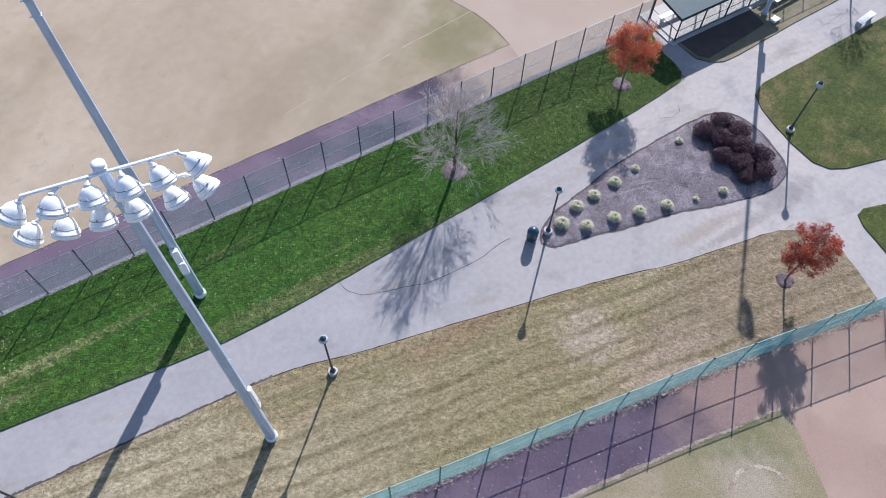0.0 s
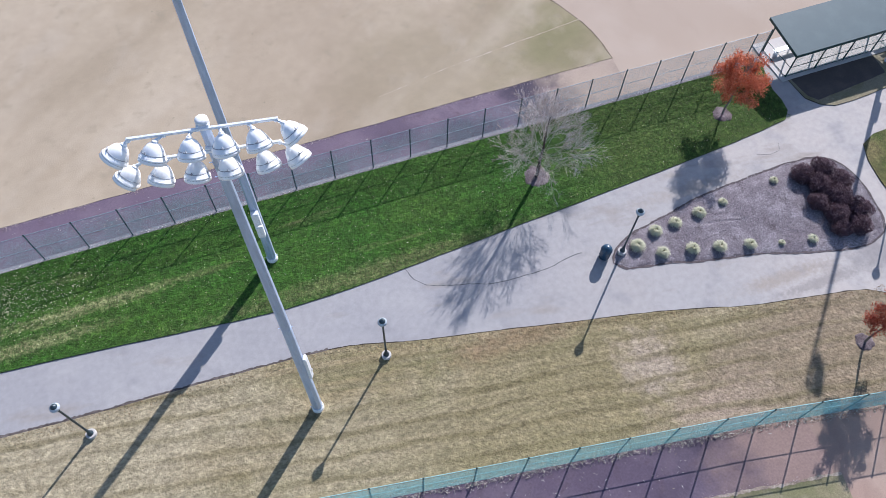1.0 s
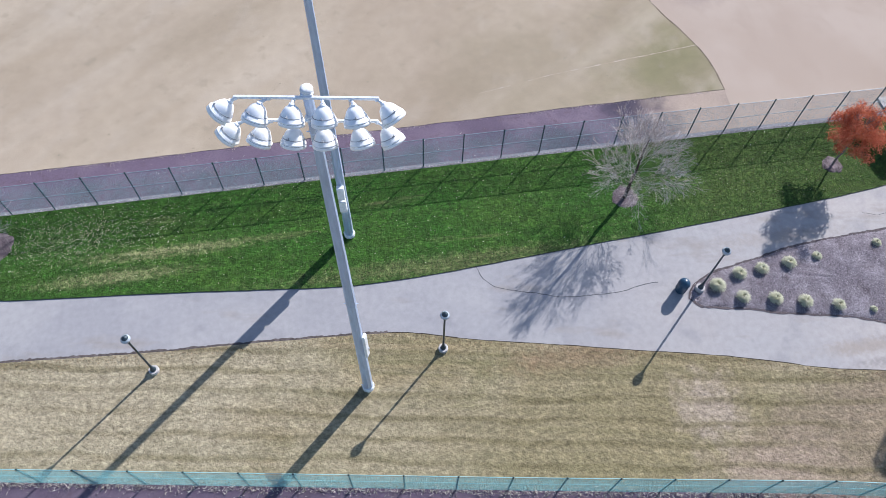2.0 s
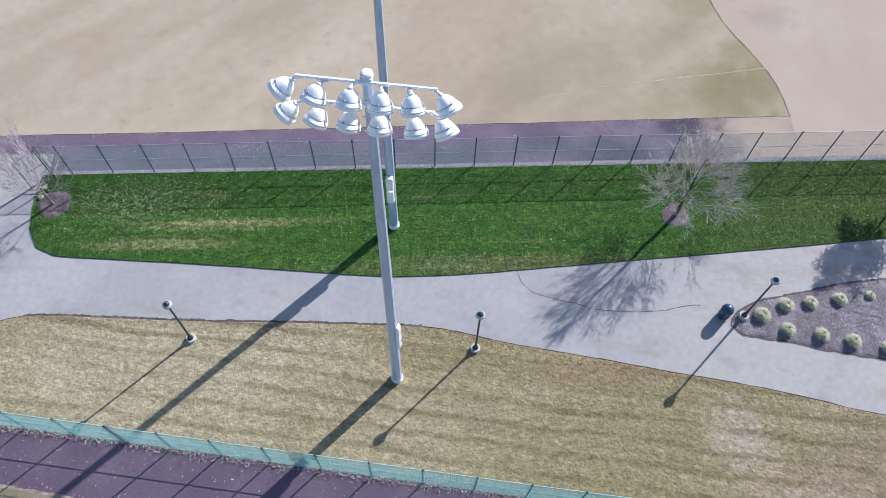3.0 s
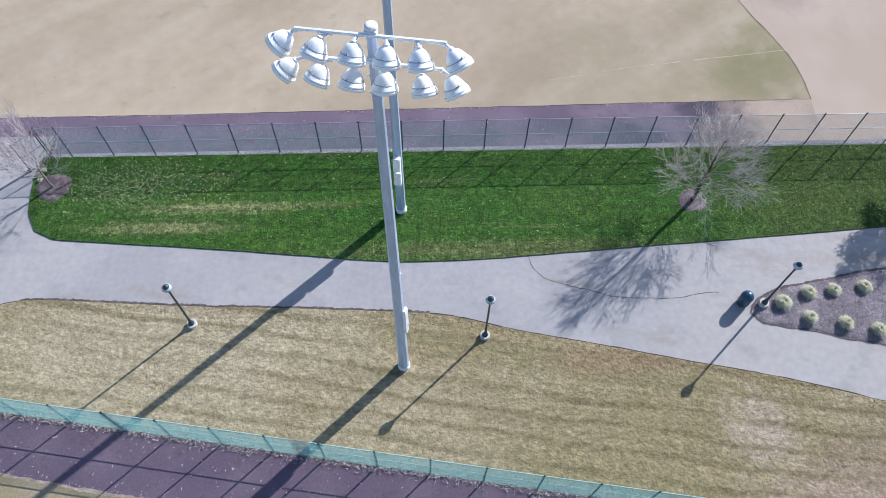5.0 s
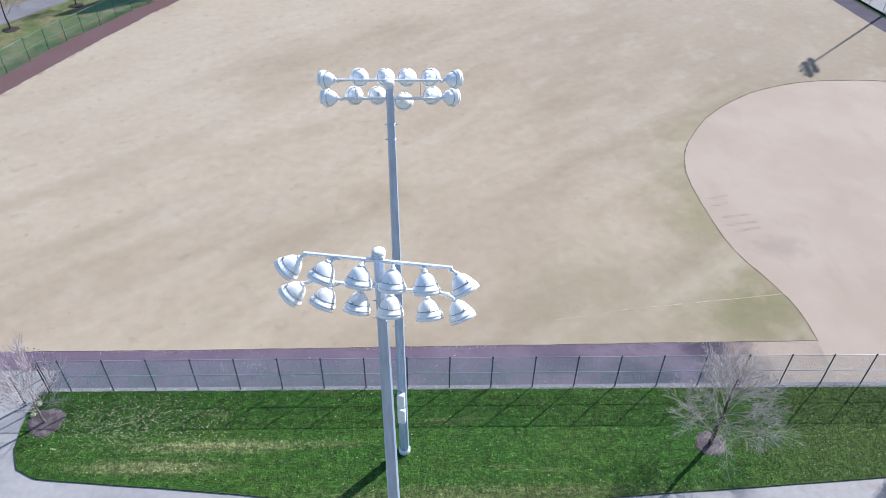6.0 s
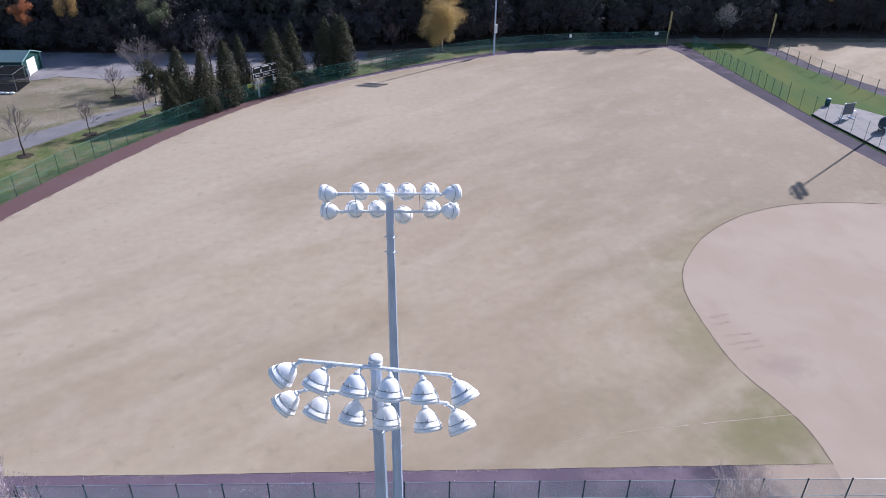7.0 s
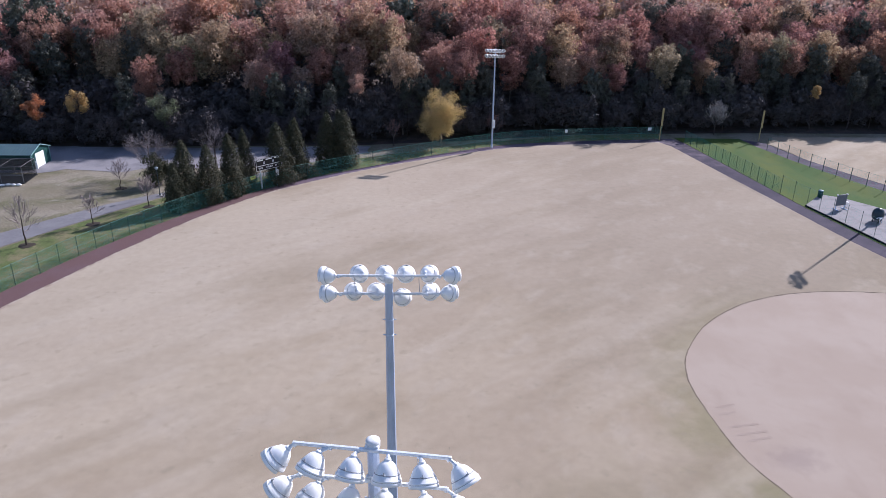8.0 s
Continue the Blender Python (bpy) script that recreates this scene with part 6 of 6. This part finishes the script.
# ---- loose leaves and grass ----
rng = np.random.default_rng(17)
n, n2 = 3200, 2300
cx = np.concatenate([rng.normal(-15.2, 2.9, n2), rng.uniform(-20, 33, n - n2)])
cy = np.concatenate([rng.normal(10.9, 1.0, n2), rng.uniform(6.6, 12.9, n - n2)])
ok = (cx > -20.2) & (cy < 12.9) & (cy > np.interp(cx, [p[0] for p in LAWN_EDGE[8:]], [p[1] for p in LAWN_EDGE[8:]]) + 0.2)
c = np.stack([cx, cy, np.full(n, 0.085)], 1)[ok]
v, f = leaves(c, 0.062, rng, flat=2.0)
tagged(place("fallen_leaves", mesh_of("fallen_leaves", v, f, M["dead_leaf"])), "pale dry leaves scattered over the green lawn", "leaves", kind="stuff")


def blades(name, edge_low, edge_high, x0, x1, count, size, seed, colours, label):
    """Short grass standing on a lawn, leaning at random."""
    rng = np.random.default_rng(seed)
    x = rng.uniform(x0, x1, count)
    lo, hi = edge_low(x), edge_high(x)
    y = lo + (hi - lo) * rng.uniform(0, 1, count)
    ok = hi - lo > 0.2
    c = np.stack([x, y, 0.05 + 0.4 * size * rng.uniform(0.5, 1, count)], 1)[ok]
    v, f = leaves(c, size, rng, flat=1.4, aspect=0.55)
    v[:, 2] = np.maximum(v[:, 2], 0.045)
    m = Mat("blades_" + name, colours[0], 0.85).each(colours, True).leafy(0.3).done()
    tagged(place(name, mesh_of(name, v, f, m)), label, "grass", kind="stuff")


def along(line):
    xs, ys = [p[0] for p in line], [p[1] for p in line]
    return lambda x: np.interp(x, xs, ys)


SOUTH_GREEN = along([(-20.6, 9.8), (-20.2, 8.9), (-19.7, 8.1)] + [p for p in LAWN_EDGE if -19.2 < p[0] < 33.0])
blades("green_grass", lambda x: SOUTH_GREEN(x) + 0.02, lambda x: 0 * x + 13.0, -20.4, 33.3, 90000, 0.068, 41,
       [(0.045, 0.122, 0.018), (0.075, 0.17, 0.03), (0.024, 0.066, 0.010), (0.10, 0.19, 0.045), (0.034, 0.086, 0.014), (0.11, 0.15, 0.05)], "short green grass blades on the lawn")
blades("dry_grass", lambda x: along(NEAR_FENCE)(x) + 0.15, lambda x: along([p for p in PATH_SOUTH if p[0] < 32.0][:-3])(x) - 0.02, -21.2, 31.0, 36000, 0.05, 42,
       [(0.26, 0.208, 0.125), (0.30, 0.245, 0.155), (0.23, 0.19, 0.105), (0.36, 0.305, 0.21), (0.25, 0.20, 0.12), (0.22, 0.19, 0.10)], "short dry tan grass blades on the lawn")


# pale tufts along the foot of the near fence, pebbles along the far one
rng = np.random.default_rng(51)
x = rng.uniform(-22, 31, 5200)
c = np.stack([x, along(NEAR_FENCE)(x) + rng.normal(-0.10, 0.13, len(x)), rng.uniform(0.05, 0.10, len(x))], 1)
v, f = leaves(c, 0.14, rng, flat=0.6, aspect=0.3)
m = Mat("bleached_blades", (0.5, 0.46, 0.38), 0.85).each([(0.52, 0.48, 0.41), (0.66, 0.62, 0.56), (0.36, 0.31, 0.23)], True).leafy(0.3).done()
tagged(place("fence_tufts", mesh_of("fence_tufts", v, f, m)), "bleached grass tufts along the foot of the fence", "grass", kind="stuff")
x = rng.uniform(-20.2, 34, 1500)
c = np.stack([x, 13.11 + rng.normal(0.0, 0.06, len(x)), 0.04 + rng.uniform(0, 0.03, len(x))], 1)
v, f = leaves(c, 0.07, rng, flat=1.0, aspect=0.9)
m = Mat("pale_pebbles", (0.5, 0.48, 0.46), 0.9).each([(0.42, 0.40, 0.39), (0.60, 0.58, 0.56), (0.25, 0.22, 0.2)], True).done()
tagged(place("pebbles", mesh_of("pebbles", v, f, m)), "pale pebbles along the fence foot", "pebbles", kind="stuff")

# crumbs of pale soil where the turf meets the track
x = np.concatenate([rng.uniform(-44, 24.5, 2600), rng.uniform(-33, 22, 1200)])
y = np.where(np.arange(len(x)) < 2600, np.interp(x, [-44, -14, 6.8, 24.7], [16.0, 16.1, 16.4, 16.65]) - np.abs(rng.normal(0, 0.11, len(x))),
             np.interp(x, [p[0] for p in TRACK_SOUTH], [p[1] for p in TRACK_SOUTH]) + np.abs(rng.normal(0, 0.12, len(x))))
keep = np.sin(x * 1.7) + np.sin(x * 0.43 + 1) + rng.normal(0, 0.6, len(x)) > -0.3
c = np.stack([x, y, np.where(np.arange(len(x)) < 2600, 0.008, 0.036)], 1)[keep]
v, f = leaves(c, 0.06, rng, flat=2.0, aspect=0.8)
v[:, 2] = np.maximum(v[:, 2], c[:, 2].repeat(4) - 0.006)
m = Mat("soil_crumbs", (0.45, 0.38, 0.36), 0.95).each([(0.28, 0.22, 0.22), (0.38, 0.31, 0.30), (0.50, 0.43, 0.42)], True).done()
tagged(place("soil_crumbs", mesh_of("soil_crumbs", v, f, m)), "pale crumbs of soil along the turf's edge", "soil", kind="stuff")

M["mulch_edge"] = Mat("dark_bed_rim", (0.10, 0.082, 0.085), 0.97).grain(18, 0.6, 1.4).done()
# wood chips over the bed, brown leaves along the path's edge
n = 15000
x, y = rng.uniform(17.6, 34.3, n), rng.uniform(-1.5, 5.1, n)
poly = np.array(BED)
inside = np.zeros(n, bool)
for (ax, ay), (bx, by) in zip(poly, np.roll(poly, -1, 0)):
    hit = ((ay > y) != (by > y)) & (x < (bx - ax) * (y - ay) / (by - ay + 1e-12) + ax)
    inside ^= hit
c = np.stack([x, y, np.full(n, 0.115)], 1)[inside]
edge = np.min(np.hypot(c[:, None, 0] - poly[None, :, 0], c[:, None, 1] - poly[None, :, 1]), 1)
c[:, 2] = np.interp(edge, [0, 0.05, 0.5, 1.5], [0.0, 0.02, 0.075, 0.125])
v, f = leaves(c, 0.075, rng, flat=1.2, aspect=0.45)
m = Mat("wood_chips", (0.3, 0.28, 0.28), 0.9).each([(0.14, 0.12, 0.13), (0.28, 0.25, 0.265), (0.52, 0.49, 0.50), (0.20, 0.17, 0.18), (0.36, 0.33, 0.345)], True).done()
tagged(place("wood_chips", mesh_of("wood_chips", v, f, m)), "scattered grey wood chips on the planting bed", "wood chips", kind="stuff")
n = 2000
x = rng.uniform(-20, 31, n)
c = np.stack([x, along([p for p in PATH_SOUTH if p[0] < 32.0][:-3])(x) - np.abs(rng.normal(0, 0.3, n)) - 0.02, np.full(n, 0.075)], 1)
v, f = leaves(c, 0.06, rng, flat=1.5)
m = Mat("brown_leaves", (0.2, 0.12, 0.06), 0.85).each([(0.20, 0.13, 0.07), (0.30, 0.20, 0.11), (0.13, 0.085, 0.05), (0.36, 0.27, 0.17)], True).done()
tagged(place("leaf_litter", mesh_of("leaf_litter", v, f, m)), "brown leaf litter along the lawn's edge", "leaves", kind="stuff")
M["rim_brown"] = Mat("infield_rim", (0.19, 0.15, 0.11), 0.97).patch((0.13, 0.10, 0.072), 1.4, 0.45, 0.6).grain(12, 0.7, 1.3).done()
strip("infield_rim", dense(INFIELD, 0.4, 0.05, False), 0.10, 0.013, M["rim_brown"], "narrow dark brown line between turf and infield clay", "turf edge")
M["drag"] = Mat("scuffed_clay", (0.335, 0.264, 0.215), 0.95).patch((0.36, 0.285, 0.232), 1.3, 0.45, 0.6).grain(12, 0.9, 1.1).done()
for k, (a, b) in enumerate((((23.0, 29.05), (25.1, 29.4)), ((23.0, 28.1), (25.4, 28.55)), ((23.5, 27.4), (25.4, 27.85)), ((22.7, 31.4), (24.3, 31.8)), ((22.7, 30.5), (24.0, 30.85)))):
    strip("drag_mark", dense([a, b], 0.2, 0.05, False), 0.26, 0.004, M["drag"], "dark drag mark raked in the clay", "drag mark")
strip("bed_edge", dense([(x, y) for x, y in BED + BED[:1]], 0.15, 0.06, False), 0.13, 0.016, M["mulch_edge"], "dark soil rim round the planting bed", "bed edge")
strip("path_edge", [(x, y + 0.035) for x, y in dense(PATH_SOUTH[1:-1], 0.3, 0.04, False)], 0.07, 0.006, M["soil"], "dark soil line along the asphalt edge", "path edge")
strip("path_edge", [(x, y + 0.06) for x, y in dense([p for p in PATH_SOUTH if -19.5 < p[0] < 1.5], 0.12, 0.05, False)], 0.17, 0.009, M["edge_dirt"], "dirty silt washed along the asphalt edge", "path edge")
strip("turf_edge", dense(FAR_TURF[4:], 0.5, 0.08, False), 0.32, 0.012, M["pale_edge"], "pale bare soil line where the turf meets the track", "turf edge")
strip("turf_edge", dense([(x, y + 0.03) for x, y in TRACK_SOUTH], 0.15, 0.06, False), 0.15, 0.037, M["pale_edge"], "pale bare soil line where the turf meets the track", "turf edge")

# dry leaves and bits of straw blown over the cinder track and the asphalt behind the fence
rng = np.random.default_rng(77)
x = np.concatenate([rng.uniform(-22, 16, 420), rng.normal(-8.6, 1.1, 60), rng.uniform(-19, 24, 160)])
y = np.concatenate([along(NEAR_FENCE)(x[:420]) - rng.uniform(0.2, 3.1, 420), rng.normal(14.6, 0.35, 60), rng.uniform(13.5, 15.6, 160)])
z = np.concatenate([np.full(420, 0.034), np.full(220, 0.006)])
v, f = leaves(np.stack([x, y, z], 1), 0.10, rng, flat=2.5, aspect=0.5)
v[:, 2] = np.maximum(v[:, 2], np.repeat(z - 0.008, 4))
m = Mat("blown_leaves", (0.4, 0.36, 0.3), 0.9).each([(0.24, 0.19, 0.16), (0.44, 0.40, 0.38), (0.60, 0.57, 0.54), (0.17, 0.12, 0.10)], True).done()
tagged(place("blown_leaves", mesh_of("blown_leaves", v, f, m)), "dry leaves and straw blown over the cinder track", "leaves", kind="stuff")

# a worn ring in the near turf, weeds at the lawn's end, the last dark leaves on the bare tree there
strip("worn_ring", dense([(18.4 + 1.65 * math.cos(a), -14.5 + 1.65 * math.sin(a)) for a in np.arange(0.0, 2.5, 0.12)], 0.15, 0.06, False), 0.2, 0.038, M["pale_edge"], "pale worn arc in the turf", "turf edge")
for k, (x, y, sc) in enumerate(((-20.25, 11.4, 0.42), (-20.4, 11.75, 0.5), (-20.2, 12.1, 0.38))):
    ob = place("weed_clump", TUFT[k % 3], None, pose(x, y, 0.04, 0, 0, 50 * k) @ Matrix.Scale(sc, 4))
    tagged(ob, "yellowing weeds at the end of the lawn", "weeds", "weeds")
rng = np.random.default_rng(88)
n = 260
a, r = rng.uniform(0, 6.28, n), 1.75 * np.sqrt(rng.uniform(0.05, 1, n))
c = np.stack([-19.4 + r * np.cos(a), 10.95 + r * np.sin(a), 1.6 + 1.3 * r + rng.uniform(-0.6, 0.6, n)], 1)
v, f = leaves(c, 0.09, rng)
m = Mat("withered_leaves", (0.1, 0.07, 0.07), 0.9).each([(0.07, 0.05, 0.055), (0.12, 0.075, 0.07), (0.045, 0.04, 0.05)], True).done()
tagged(place("withered_leaves", mesh_of("withered_leaves", v, f, m)), "last dark withered leaves among bare twigs", "leaves", kind="stuff")
